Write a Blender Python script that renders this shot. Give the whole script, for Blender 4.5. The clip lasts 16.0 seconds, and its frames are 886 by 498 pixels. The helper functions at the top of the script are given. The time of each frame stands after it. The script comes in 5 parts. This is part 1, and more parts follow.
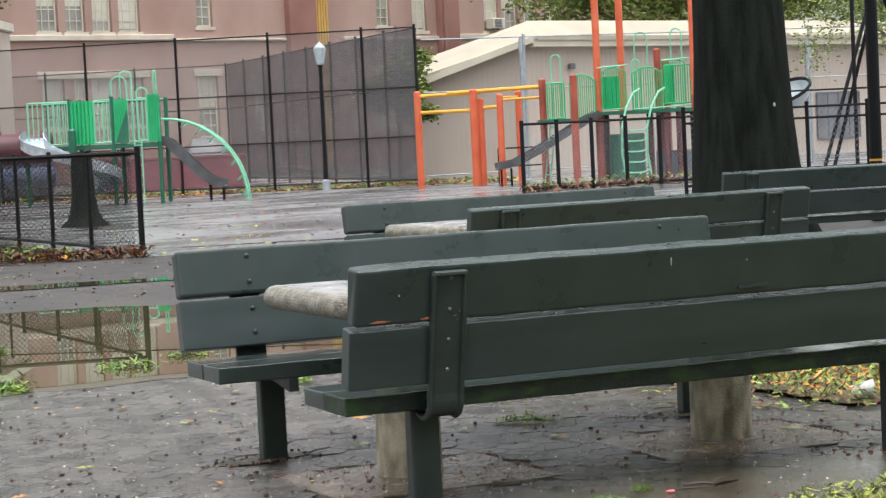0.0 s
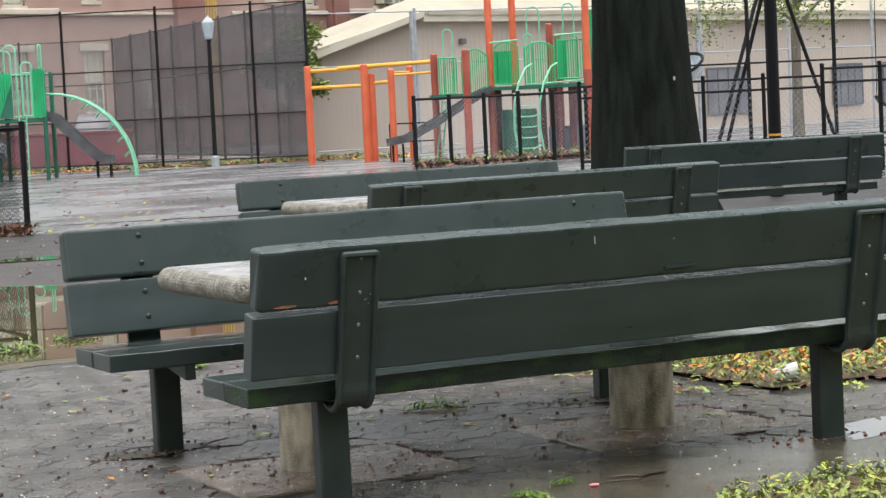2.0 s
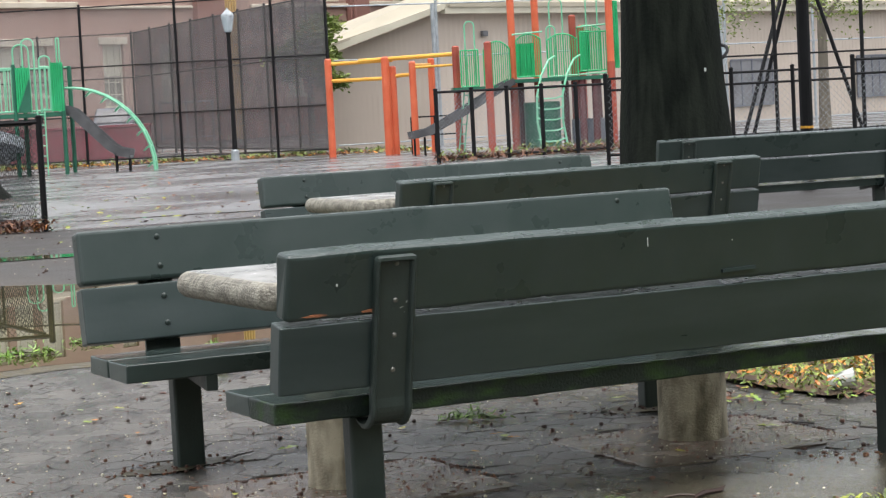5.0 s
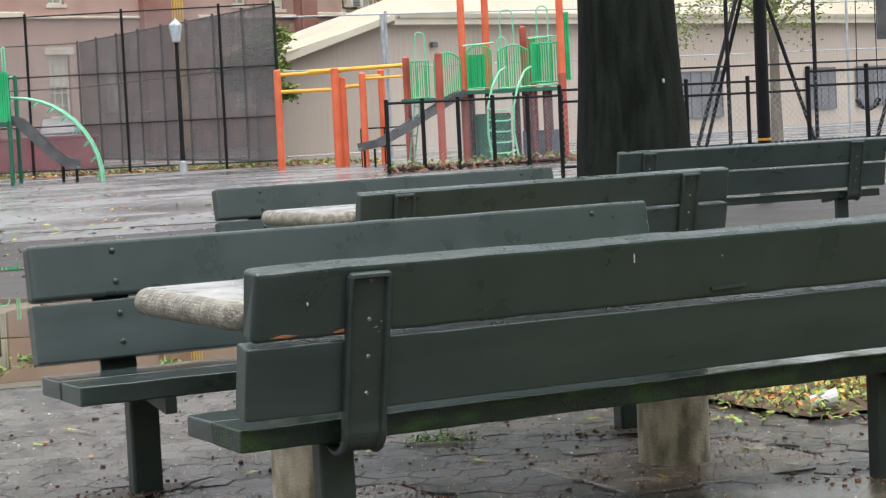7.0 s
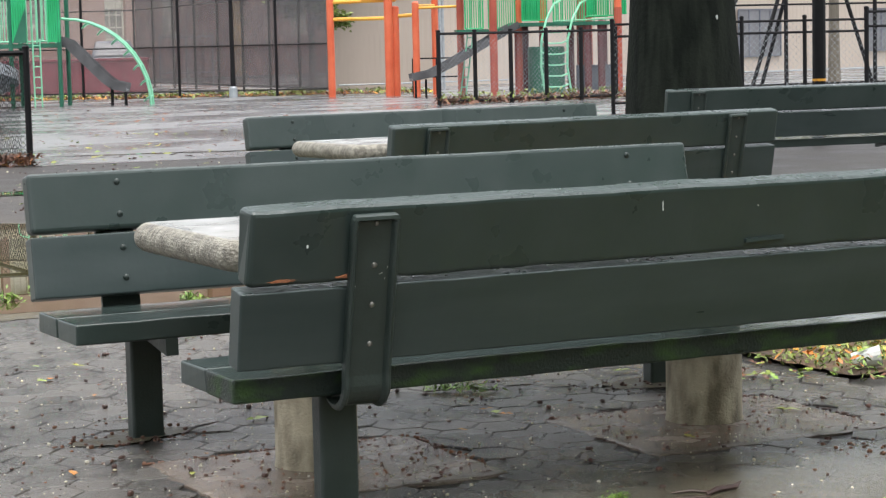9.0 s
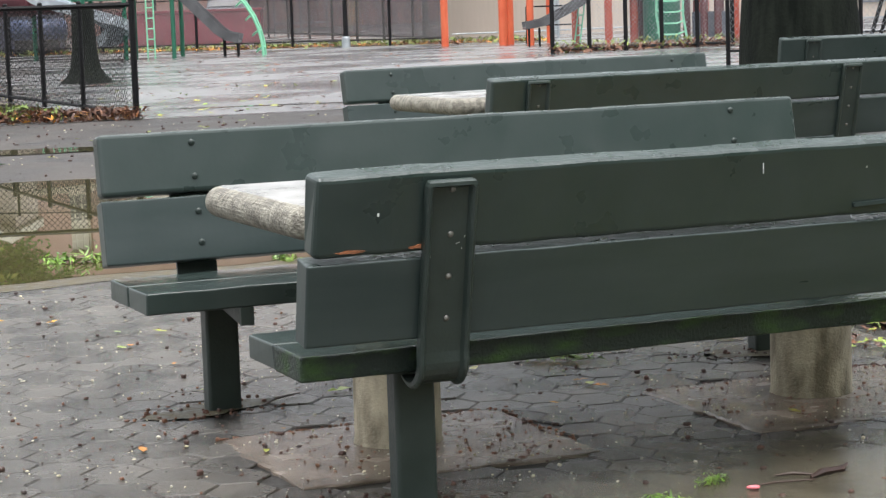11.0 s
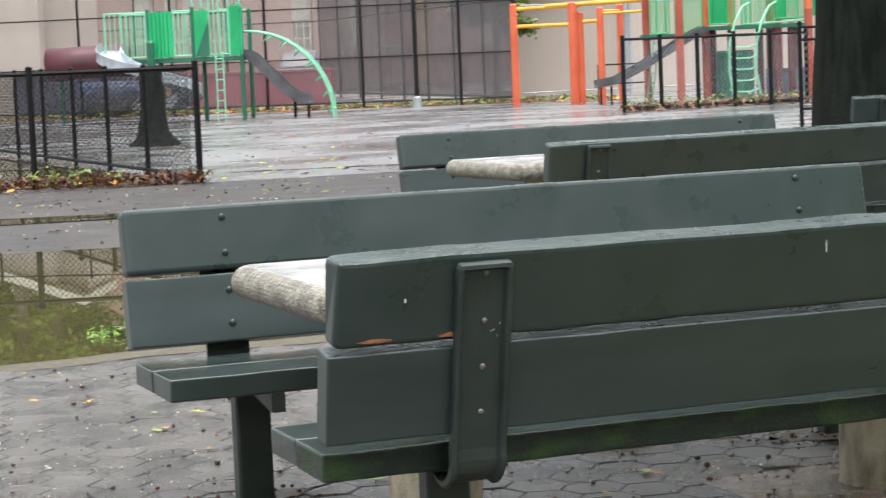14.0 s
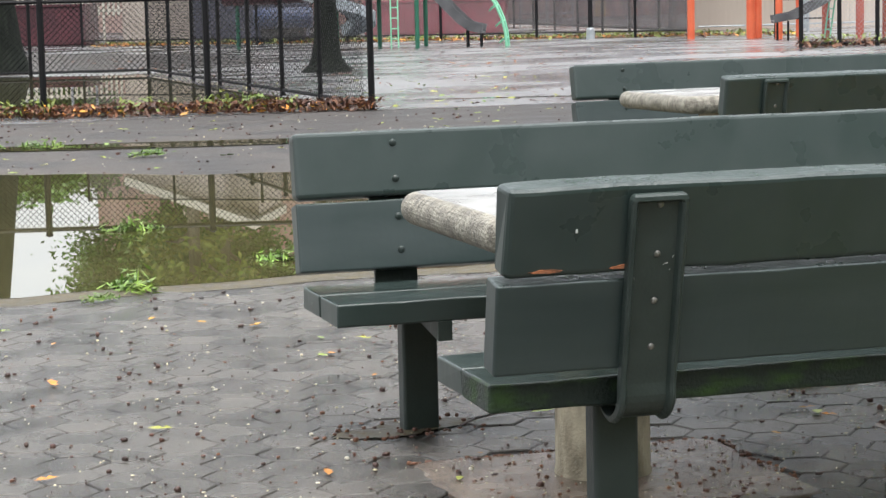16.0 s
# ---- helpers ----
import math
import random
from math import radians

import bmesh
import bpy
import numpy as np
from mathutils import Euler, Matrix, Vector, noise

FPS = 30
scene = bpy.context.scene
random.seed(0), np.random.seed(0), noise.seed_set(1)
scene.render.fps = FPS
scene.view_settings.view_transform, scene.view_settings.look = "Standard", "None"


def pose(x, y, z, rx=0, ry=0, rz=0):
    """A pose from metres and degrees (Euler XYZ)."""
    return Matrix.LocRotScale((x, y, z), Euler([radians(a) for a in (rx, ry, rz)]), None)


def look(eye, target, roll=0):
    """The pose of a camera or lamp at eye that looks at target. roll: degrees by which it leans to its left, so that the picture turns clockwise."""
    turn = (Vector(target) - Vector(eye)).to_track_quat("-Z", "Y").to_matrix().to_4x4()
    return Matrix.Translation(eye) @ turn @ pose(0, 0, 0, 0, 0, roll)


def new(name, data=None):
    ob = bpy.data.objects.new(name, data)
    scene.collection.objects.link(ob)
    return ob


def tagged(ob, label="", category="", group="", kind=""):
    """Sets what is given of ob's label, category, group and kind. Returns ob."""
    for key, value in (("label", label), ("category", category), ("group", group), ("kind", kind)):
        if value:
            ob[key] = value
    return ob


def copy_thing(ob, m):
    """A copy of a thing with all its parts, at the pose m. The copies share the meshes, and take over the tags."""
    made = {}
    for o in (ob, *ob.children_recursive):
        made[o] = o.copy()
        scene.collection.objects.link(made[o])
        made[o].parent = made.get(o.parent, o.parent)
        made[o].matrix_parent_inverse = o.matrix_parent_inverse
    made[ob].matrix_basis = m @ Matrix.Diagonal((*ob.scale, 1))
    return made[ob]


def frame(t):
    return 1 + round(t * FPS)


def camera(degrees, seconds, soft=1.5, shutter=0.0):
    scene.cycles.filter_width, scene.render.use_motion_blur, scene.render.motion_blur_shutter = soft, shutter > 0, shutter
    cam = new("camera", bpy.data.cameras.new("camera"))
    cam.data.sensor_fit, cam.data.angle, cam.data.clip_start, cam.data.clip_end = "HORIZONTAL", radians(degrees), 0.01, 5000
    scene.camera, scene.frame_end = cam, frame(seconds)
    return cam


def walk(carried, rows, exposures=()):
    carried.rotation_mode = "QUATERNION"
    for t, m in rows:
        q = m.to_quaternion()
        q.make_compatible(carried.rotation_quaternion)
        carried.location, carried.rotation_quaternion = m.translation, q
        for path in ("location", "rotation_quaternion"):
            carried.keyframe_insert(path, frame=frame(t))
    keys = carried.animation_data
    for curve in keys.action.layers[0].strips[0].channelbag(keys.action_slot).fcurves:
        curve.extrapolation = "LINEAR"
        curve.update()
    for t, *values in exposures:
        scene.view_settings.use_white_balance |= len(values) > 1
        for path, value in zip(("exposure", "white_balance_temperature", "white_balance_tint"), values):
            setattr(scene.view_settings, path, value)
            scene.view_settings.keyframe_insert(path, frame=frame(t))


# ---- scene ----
cam = camera(23.2, 16.0, soft=1.3, shutter=0.4)
PATH = [
    (0, (-2.82, -6.372, 1.258), (-2.017, -4.544, 1.152), -2.8),
    (0.5, (-2.774, -6.296, 1.255), (-1.941, -4.48, 1.152), -2.7),
    (1, (-2.763, -6.13, 1.251), (-1.87, -4.344, 1.148), -3.4),
    (1.5, (-2.763, -6.013, 1.247), (-1.848, -4.238, 1.133), -3.3),
    (2, (-2.683, -5.904, 1.243), (-1.788, -4.12, 1.11), -2.8),
    (2.5, (-2.599, -5.818, 1.248), (-1.709, -4.033, 1.111), -2.1),
    (3, (-2.575, -5.719, 1.242), (-1.692, -3.929, 1.105), -2.2),
    (3.5, (-2.615, -5.585, 1.237), (-1.713, -3.806, 1.095), -3.4),
    (4, (-2.618, -5.493, 1.238), (-1.72, -3.712, 1.091), -3.0),
    (4.2, (-2.605, -5.473, 1.241), (-1.717, -3.687, 1.098), -2.8),
    (6.3, (-2.43, -5.247, 1.244), (-1.556, -3.453, 1.109), -3.1),
    (6.5, (-2.433, -5.175, 1.244), (-1.533, -3.393, 1.113), -3.2),
    (7, (-2.435, -5.086, 1.235), (-1.512, -3.317, 1.105), -2.8),
    (7.5, (-2.357, -4.987, 1.234), (-1.457, -3.206, 1.094), -2.0),
    (8, (-2.258, -4.924, 1.235), (-1.377, -3.136, 1.072), -1.3),
    (8.2, (-2.222, -4.893, 1.231), (-1.343, -3.104, 1.059), -1.3),
    (10.3, (-2.063, -4.57, 1.232), (-1.206, -2.775, 1.02), -2.0),
    (10.5, (-2.019, -4.532, 1.231), (-1.186, -2.727, 1.013), -2.1),
    (11, (-1.923, -4.488, 1.239), (-1.15, -2.658, 1.003), -1.9),
    (11.5, (-1.865, -4.437, 1.229), (-1.098, -2.607, 0.987), -2.0),
    (12, (-1.85, -4.358, 1.232), (-1.062, -2.536, 0.991), -2.6),
    (12.5, (-1.841, -4.26, 1.233), (-1.029, -2.447, 0.999), -3.2),
    (13, (-1.794, -4.216, 1.242), (-0.993, -2.397, 1.023), -2.7),
    (13.5, (-1.703, -4.163, 1.248), (-0.939, -2.325, 1.061), -2.3),
    (14, (-1.683, -4.16, 1.253), (-0.972, -2.3, 1.073), -2.4),
    (14.5, (-1.656, -4.106, 1.246), (-1.013, -2.221, 1.057), -2.1),
    (15, (-1.658, -4.09, 1.243), (-1.055, -2.193, 1.044), -2.0),
    (15.5, (-1.662, -4.089, 1.24), (-1.089, -2.185, 1.026), -1.6),
    (16, (-1.666, -4.088, 1.24), (-1.106, -2.183, 1.002), -1.4),
]
walk(cam, [(t, look(eye, target, roll)) for t, eye, target, roll in PATH], exposures=[(0, 0.56), (4, 0.52), (8, 0.68), (11, 0.83), (13, 0.92), (16, 0.86)])

# ---- world and light: a bright overcast sky ----
world = bpy.data.worlds.new("world")
scene.world = world
world.use_nodes = True
wn, wl = world.node_tree.nodes, world.node_tree.links
sky = wn.new("ShaderNodeTexSky")
sky.sky_type = "NISHITA"
sky.sun_disc = False
sky.sun_elevation, sky.sun_rotation = radians(80), radians(194)
sky.dust_density, sky.air_density = 4.0, 1.0
grey = wn.new("ShaderNodeHueSaturation")
grey.inputs["Saturation"].default_value = 0.22
grey.inputs["Value"].default_value = 1.7
wl.new(sky.outputs["Color"], grey.inputs["Color"])
wl.new(grey.outputs["Color"], wn["Background"].inputs["Color"])
wn["Background"].inputs["Strength"].default_value = 0.15
sun_data = bpy.data.lights.new("sun", "SUN")
sun_data.energy, sun_data.angle, sun_data.color = 0.55, radians(40), (1.0, 0.985, 0.96)
sun = new("sun", sun_data)
sun.matrix_world = pose(0, 0, 20, 9, 0, 14)


# ---- materials ----
def mat(name, c1, c2, scale=4.0, rough=(0.4, 0.6), metal=0.0, bump=0.1, fine=90.0, spread=(0.35, 0.65), spec=0.5, island=0.0, streak=None, placed=False):
    """Two-scale noise: coarse blotches between two colours, fine grain in relief and gloss."""
    m = bpy.data.materials.new(name)
    m.use_nodes = True
    n, l = m.node_tree.nodes, m.node_tree.links
    b = n["Principled BSDF"]
    b.inputs["Metallic"].default_value = metal
    b.inputs["Specular IOR Level"].default_value = spec
    tc = n.new("ShaderNodeTexCoord")
    src = n.new("ShaderNodeNewGeometry").outputs["Position"] if placed else tc.outputs["Object"]
    base = src
    if streak:
        mp = n.new("ShaderNodeMapping")
        mp.inputs["Scale"].default_value = streak
        l.new(src, mp.inputs["Vector"])
        src = mp.outputs["Vector"]
    big = n.new("ShaderNodeTexNoise")
    big.inputs["Scale"].default_value, big.inputs["Detail"].default_value = scale, 5
    l.new(src, big.inputs["Vector"])
    ramp = n.new("ShaderNodeMapRange")
    ramp.inputs["From Min"].default_value, ramp.inputs["From Max"].default_value = spread
    l.new(big.outputs["Fac"], ramp.inputs["Value"])
    mix = n.new("ShaderNodeMix")
    mix.data_type = "RGBA"
    mix.inputs["A"].default_value, mix.inputs["B"].default_value = (*c1, 1), (*c2, 1)
    l.new(ramp.outputs["Result"], mix.inputs["Factor"])
    col = mix.outputs["Result"]
    if island:
        oi = n.new("ShaderNodeObjectInfo") if island > 0 else n.new("ShaderNodeNewGeometry")
        v = n.new("ShaderNodeMapRange")
        v.inputs["To Min"].default_value, v.inputs["To Max"].default_value = 1 - abs(island), 1 + abs(island)
        l.new(oi.outputs["Random" if island > 0 else "Random Per Island"], v.inputs["Value"])
        hs = n.new("ShaderNodeHueSaturation")
        l.new(v.outputs["Result"], hs.inputs["Value"])
        l.new(col, hs.inputs["Color"])
        col = hs.outputs["Color"]
    l.new(col, b.inputs["Base Color"])
    small = n.new("ShaderNodeTexNoise")
    small.inputs["Scale"].default_value, small.inputs["Detail"].default_value = fine, 4
    l.new(base, small.inputs["Vector"])
    rr = n.new("ShaderNodeMapRange")
    rr.inputs["To Min"].default_value, rr.inputs["To Max"].default_value = rough
    l.new(big.outputs["Fac"], rr.inputs["Value"])
    rr.inputs["From Min"].default_value, rr.inputs["From Max"].default_value = 0.3, 0.7
    l.new(rr.outputs["Result"], b.inputs["Roughness"])
    if bump:
        bp = n.new("ShaderNodeBump")
        bp.inputs["Strength"].default_value, bp.inputs["Distance"].default_value = bump, 0.01
        l.new(small.outputs["Fac"], bp.inputs["Height"])
        l.new(bp.outputs["Normal"], b.inputs["Normal"])
    return m


def screen(name, colour, cover):
    """A woven see-through net: part opaque, part clear."""
    m = bpy.data.materials.new(name)
    m.use_nodes = True
    n, l = m.node_tree.nodes, m.node_tree.links
    t, mx = n.new("ShaderNodeBsdfTransparent"), n.new("ShaderNodeMixShader")
    tc, no, rg = n.new("ShaderNodeTexCoord"), n.new("ShaderNodeTexNoise"), n.new("ShaderNodeMapRange")
    no.inputs["Scale"].default_value = 1.5
    rg.inputs["From Min"].default_value, rg.inputs["From Max"].default_value = 0.3, 0.7
    rg.inputs["To Min"].default_value, rg.inputs["To Max"].default_value = cover * 0.85, cover * 1.15
    l.new(tc.outputs["Object"], no.inputs["Vector"])
    l.new(no.outputs["Fac"], rg.inputs["Value"])
    n["Principled BSDF"].inputs["Base Color"].default_value = (*colour, 1)
    n["Principled BSDF"].inputs["Roughness"].default_value = 0.8
    l.new(rg.outputs["Result"], mx.inputs["Fac"])
    l.new(t.outputs["BSDF"], mx.inputs[1])
    l.new(n["Principled BSDF"].outputs["BSDF"], mx.inputs[2])
    l.new(mx.outputs["Shader"], n["Material Output"].inputs["Surface"])
    return m


PAINT = mat("bench_paint", (0.027, 0.041, 0.039), (0.040, 0.055, 0.053), 3, (0.27, 0.40), bump=0.06, fine=30, streak=(0.6, 3, 3), placed=True)
PAINT_WET = mat("wet_bench_paint", (0.025, 0.040, 0.036), (0.036, 0.051, 0.047), 5, (0.24, 0.38), bump=0.07, fine=26, placed=True)
MOSSY = mat("mossy_bench_paint", (0.007, 0.016, 0.012), (0.036, 0.078, 0.016), 13, (0.25, 0.7), bump=0.5, fine=120, spread=(0.48, 0.72), streak=(0.7, 1, 1.6))
# Wet gloss for plank tops; the sky's sheen is also lightened into the base colour.
WET_LIT_TOP = mat("wet_sky_paled_plank_top", (0.030, 0.046, 0.042), (0.050, 0.068, 0.064), 14, (0.20, 0.42), bump=0.25, fine=70, spec=0.7)
WET_SEAT = mat("rain_wet_seat_top", (0.022, 0.034, 0.031), (0.034, 0.048, 0.045), 9, (0.07, 0.24), bump=0.12, fine=50, spec=0.6)
STEEL = mat("painted_steel", (0.023, 0.034, 0.030), (0.033, 0.046, 0.041), 12, (0.3, 0.5), bump=0.15, fine=120)
BOLT = mat("worn_bolt_steel", (0.10, 0.10, 0.09), (0.22, 0.21, 0.19), 60, (0.3, 0.5), metal=0.6)
CHIP = mat("bare_wood", (0.32, 0.11, 0.04), (0.14, 0.06, 0.03), 60, (0.6, 0.8), bump=0.4)
WHITE_SPOT = mat("white_drip", (0.65, 0.66, 0.62), (0.5, 0.52, 0.5), 40)
CONC = mat("aggregate_concrete", (0.13, 0.118, 0.092), (0.32, 0.30, 0.245), 34, (0.35, 0.7), bump=0.8, fine=120, spread=(0.40, 0.62))
# Wet, glossy tabletop; reflected sky is painted in as a paler base.
CONC_LIT_TOP = mat("wet_sky_paled_concrete_top", (0.31, 0.31, 0.295), (0.40, 0.40, 0.385), 5, (0.14, 0.28), bump=0.1, fine=60)
PED = mat("pedestal_concrete", (0.15, 0.125, 0.080), (0.45, 0.395, 0.285), 11, (0.5, 0.8), bump=0.6, fine=110, streak=(1.4, 1.4, 0.55), spread=(0.38, 0.62))
PAD = mat("footing_concrete", (0.120, 0.092, 0.070), (0.24, 0.195, 0.155), 7, (0.03, 0.36), bump=0.25, fine=240)
PAVER = mat("hex_paver", (0.038, 0.035, 0.030), (0.094, 0.084, 0.071), 3.4, (0.10, 0.42), bump=0.35, fine=230, spec=0.6, placed=True, island=0.16)
PAVER_J = mat("hex_paver_field", (0.038, 0.035, 0.030), (0.094, 0.084, 0.071), 3.4, (0.10, 0.42), bump=0.35, fine=230, spec=0.6, placed=True, island=-0.16)
ASPHALT = mat("wet_asphalt", (0.040, 0.036, 0.033), (0.092, 0.083, 0.075), 1.3, (0.40, 0.7), bump=0.6, fine=90, spec=0.25)
COURT = mat("pale_wet_court", (0.095, 0.095, 0.097), (0.205, 0.205, 0.207), 0.5, (0.10, 0.42), bump=0.35, fine=60, streak=(0.8, 1.2, 1))
WATER = mat("puddle_water", (0.050, 0.046, 0.020), (0.080, 0.072, 0.032), 1.2, (0.0, 0.012), bump=0.003, fine=5)
JOINT = mat("dark_joint_sand", (0.012, 0.010, 0.009), (0.045, 0.040, 0.034), 5, (0.25, 0.6), bump=0.6, fine=80)
DIRT = mat("mossy_dirt", (0.048, 0.040, 0.022), (0.120, 0.100, 0.058), 16, (0.35, 0.8), bump=1.0, fine=60)
SOIL = mat("leafy_soil", (0.055, 0.036, 0.022), (0.13, 0.075, 0.035), 7, (0.6, 0.9), bump=1.0, fine=30)
BLACK = mat("black_fence_paint", (0.003, 0.003, 0.004), (0.008, 0.008, 0.009), 9, (0.5, 0.7), bump=0.1, spec=0.25)
GALV = mat("galvanised_pipe", (0.30, 0.33, 0.35), (0.42, 0.45, 0.47), 5, (0.35, 0.55), metal=0.3)
GREEN = mat("green_play_paint", (0.012, 0.38, 0.13), (0.03, 0.48, 0.19), 2, (0.3, 0.5))
GREEN_L = mat("pale_green_pipe", (0.16, 0.50, 0.30), (0.24, 0.58, 0.38), 3, (0.3, 0.5))
GREEN_D = mat("dark_green_post", (0.012, 0.10, 0.06), (0.02, 0.14, 0.08), 3, (0.35, 0.5))
ORANGE = mat("orange_post_paint", (0.62, 0.11, 0.045), (0.72, 0.16, 0.07), 2, (0.35, 0.5))
MAROON = mat("dark_red_post_paint", (0.075, 0.018, 0.020), (0.12, 0.03, 0.032), 4, (0.35, 0.55))
RUST = mat("brick_red_post_paint", (0.30, 0.055, 0.035), (0.40, 0.085, 0.05), 2, (0.35, 0.55))
YELLOW = mat("yellow_pipe_paint", (0.75, 0.36, 0.04), (0.82, 0.46, 0.07), 2, (0.3, 0.5))
SLIDE = mat("grey_slide_plastic", (0.06, 0.06, 0.063), (0.11, 0.11, 0.115), 3, (0.25, 0.45))
SLIDE_S = mat("steel_slide", (0.45, 0.50, 0.54), (0.6, 0.64, 0.68), 4, (0.15, 0.3), metal=0.5)
DISH = mat("pale_grey_plastic", (0.42, 0.47, 0.50), (0.55, 0.60, 0.62), 3, (0.25, 0.4))
CRIMSON = mat("crimson_container_paint", (0.16, 0.020, 0.036), (0.24, 0.035, 0.055), 2, (0.35, 0.55))
NAVY = mat("navy_container_paint", (0.030, 0.038, 0.080), (0.050, 0.058, 0.11), 2, (0.4, 0.6))
RED_PL = mat("dull_red_plastic", (0.065, 0.018, 0.024), (0.10, 0.026, 0.034), 2, (0.35, 0.55))
BLUE_PL = mat("faded_blue_plastic", (0.035, 0.06, 0.14), (0.05, 0.085, 0.19), 2, (0.35, 0.55))
GREY_P = mat("slate_grey_panel", (0.11, 0.12, 0.15), (0.17, 0.18, 0.21), 1, (0.5, 0.7))
BRICK = mat("brown_red_brick", (0.35, 0.22, 0.182), (0.45, 0.31, 0.262), 0.35, (0.7, 0.9), bump=0.3, fine=12, streak=(1, 1, 0.5))
BRICK_D = mat("stained_dark_brick", (0.25, 0.115, 0.09), (0.33, 0.17, 0.14), 0.5, (0.7, 0.9), bump=0.3, fine=12)
STONE = mat("pale_limestone", (0.55, 0.48, 0.38), (0.66, 0.59, 0.49), 1.2, (0.6, 0.8), bump=0.2, fine=20)
WINFR = mat("cream_window_paint", (0.60, 0.57, 0.47), (0.70, 0.67, 0.56), 1.5, (0.4, 0.6))
GLASS = mat("window_glass", (0.20, 0.20, 0.18), (0.42, 0.40, 0.35), 0.9, (0.05, 0.12), bump=0.0, spec=0.8)
BLIND = mat("drawn_blind", (0.55, 0.52, 0.42), (0.64, 0.61, 0.52), 1.0, (0.5, 0.7))
PIPE_Y = mat("ochre_downpipe", (0.55, 0.33, 0.08), (0.66, 0.42, 0.13), 2, (0.4, 0.6))
BEIGE = mat("beige_siding", (0.48, 0.405, 0.335), (0.56, 0.48, 0.41), 0.6, (0.6, 0.8), bump=0.15, fine=20)
FASCIA = mat("cream_fascia", (0.50, 0.46, 0.36), (0.58, 0.54, 0.43), 0.8, (0.5, 0.7))
ROOF = mat("pale_roofing", (0.36, 0.32, 0.24), (0.44, 0.39, 0.30), 0.8, (0.5, 0.7), bump=0.2, fine=15)
DARKWIN = mat("dark_window_panel", (0.13, 0.13, 0.14), (0.20, 0.20, 0.21), 1.3, (0.3, 0.5))
BARK = mat("wet_dark_bark", (0.007, 0.009, 0.007), (0.021, 0.025, 0.019), 3.5, (0.75, 0.95), bump=1.0, spec=0.1, fine=22, streak=(3, 3, 0.5))
BARK_G = mat("grey_bark", (0.12, 0.10, 0.075), (0.20, 0.175, 0.14), 5, (0.7, 0.9), bump=0.8, fine=30, streak=(2, 2, 0.5))
LEAF = mat("green_leaves", (0.06, 0.14, 0.022), (0.13, 0.24, 0.045), 2.0, (0.4, 0.6), bump=0, island=-0.35)
LEAF_Y = mat("yellow_green_leaves", (0.12, 0.19, 0.03), (0.23, 0.27, 0.06), 2.5, (0.4, 0.6), bump=0, island=-0.35)
LEAF_F = mat("bright_fallen_leaves", (0.20, 0.34, 0.045), (0.44, 0.40, 0.07), 1.7, (0.3, 0.5), bump=0, island=-0.3)
LEAF_G = mat("fresh_green_leaves", (0.085, 0.20, 0.022), (0.22, 0.33, 0.050), 3.0, (0.3, 0.5), bump=0, island=-0.35)
PINK = mat("pink_petal", (0.75, 0.16, 0.20), (0.85, 0.26, 0.28), 30, (0.4, 0.5), bump=0)
LEAF_O = mat("orange_fallen_leaves", (0.60, 0.19, 0.03), (0.66, 0.36, 0.05), 1.7, (0.35, 0.5), bump=0, island=-0.3)
LEAF_B = mat("brown_dead_leaves", (0.075, 0.028, 0.016), (0.20, 0.085, 0.04), 5.0, (0.4, 0.7), bump=0, island=-0.4)
LITTER = mat("dark_litter", (0.03, 0.016, 0.012), (0.09, 0.04, 0.028), 9.0, (0.4, 0.7), bump=0, island=-0.5)
PALE_LIT = mat("pale_litter", (0.45, 0.43, 0.38), (0.62, 0.55, 0.36), 9.0, (0.4, 0.7), bump=0, island=-0.3)
LAMP_GL = mat("frosted_lamp_glass", (0.42, 0.48, 0.52), (0.52, 0.57, 0.60), 3, (0.2, 0.35), bump=0)
NET_D = screen("dark_windscreen_net", (0.045, 0.046, 0.062), 0.54)


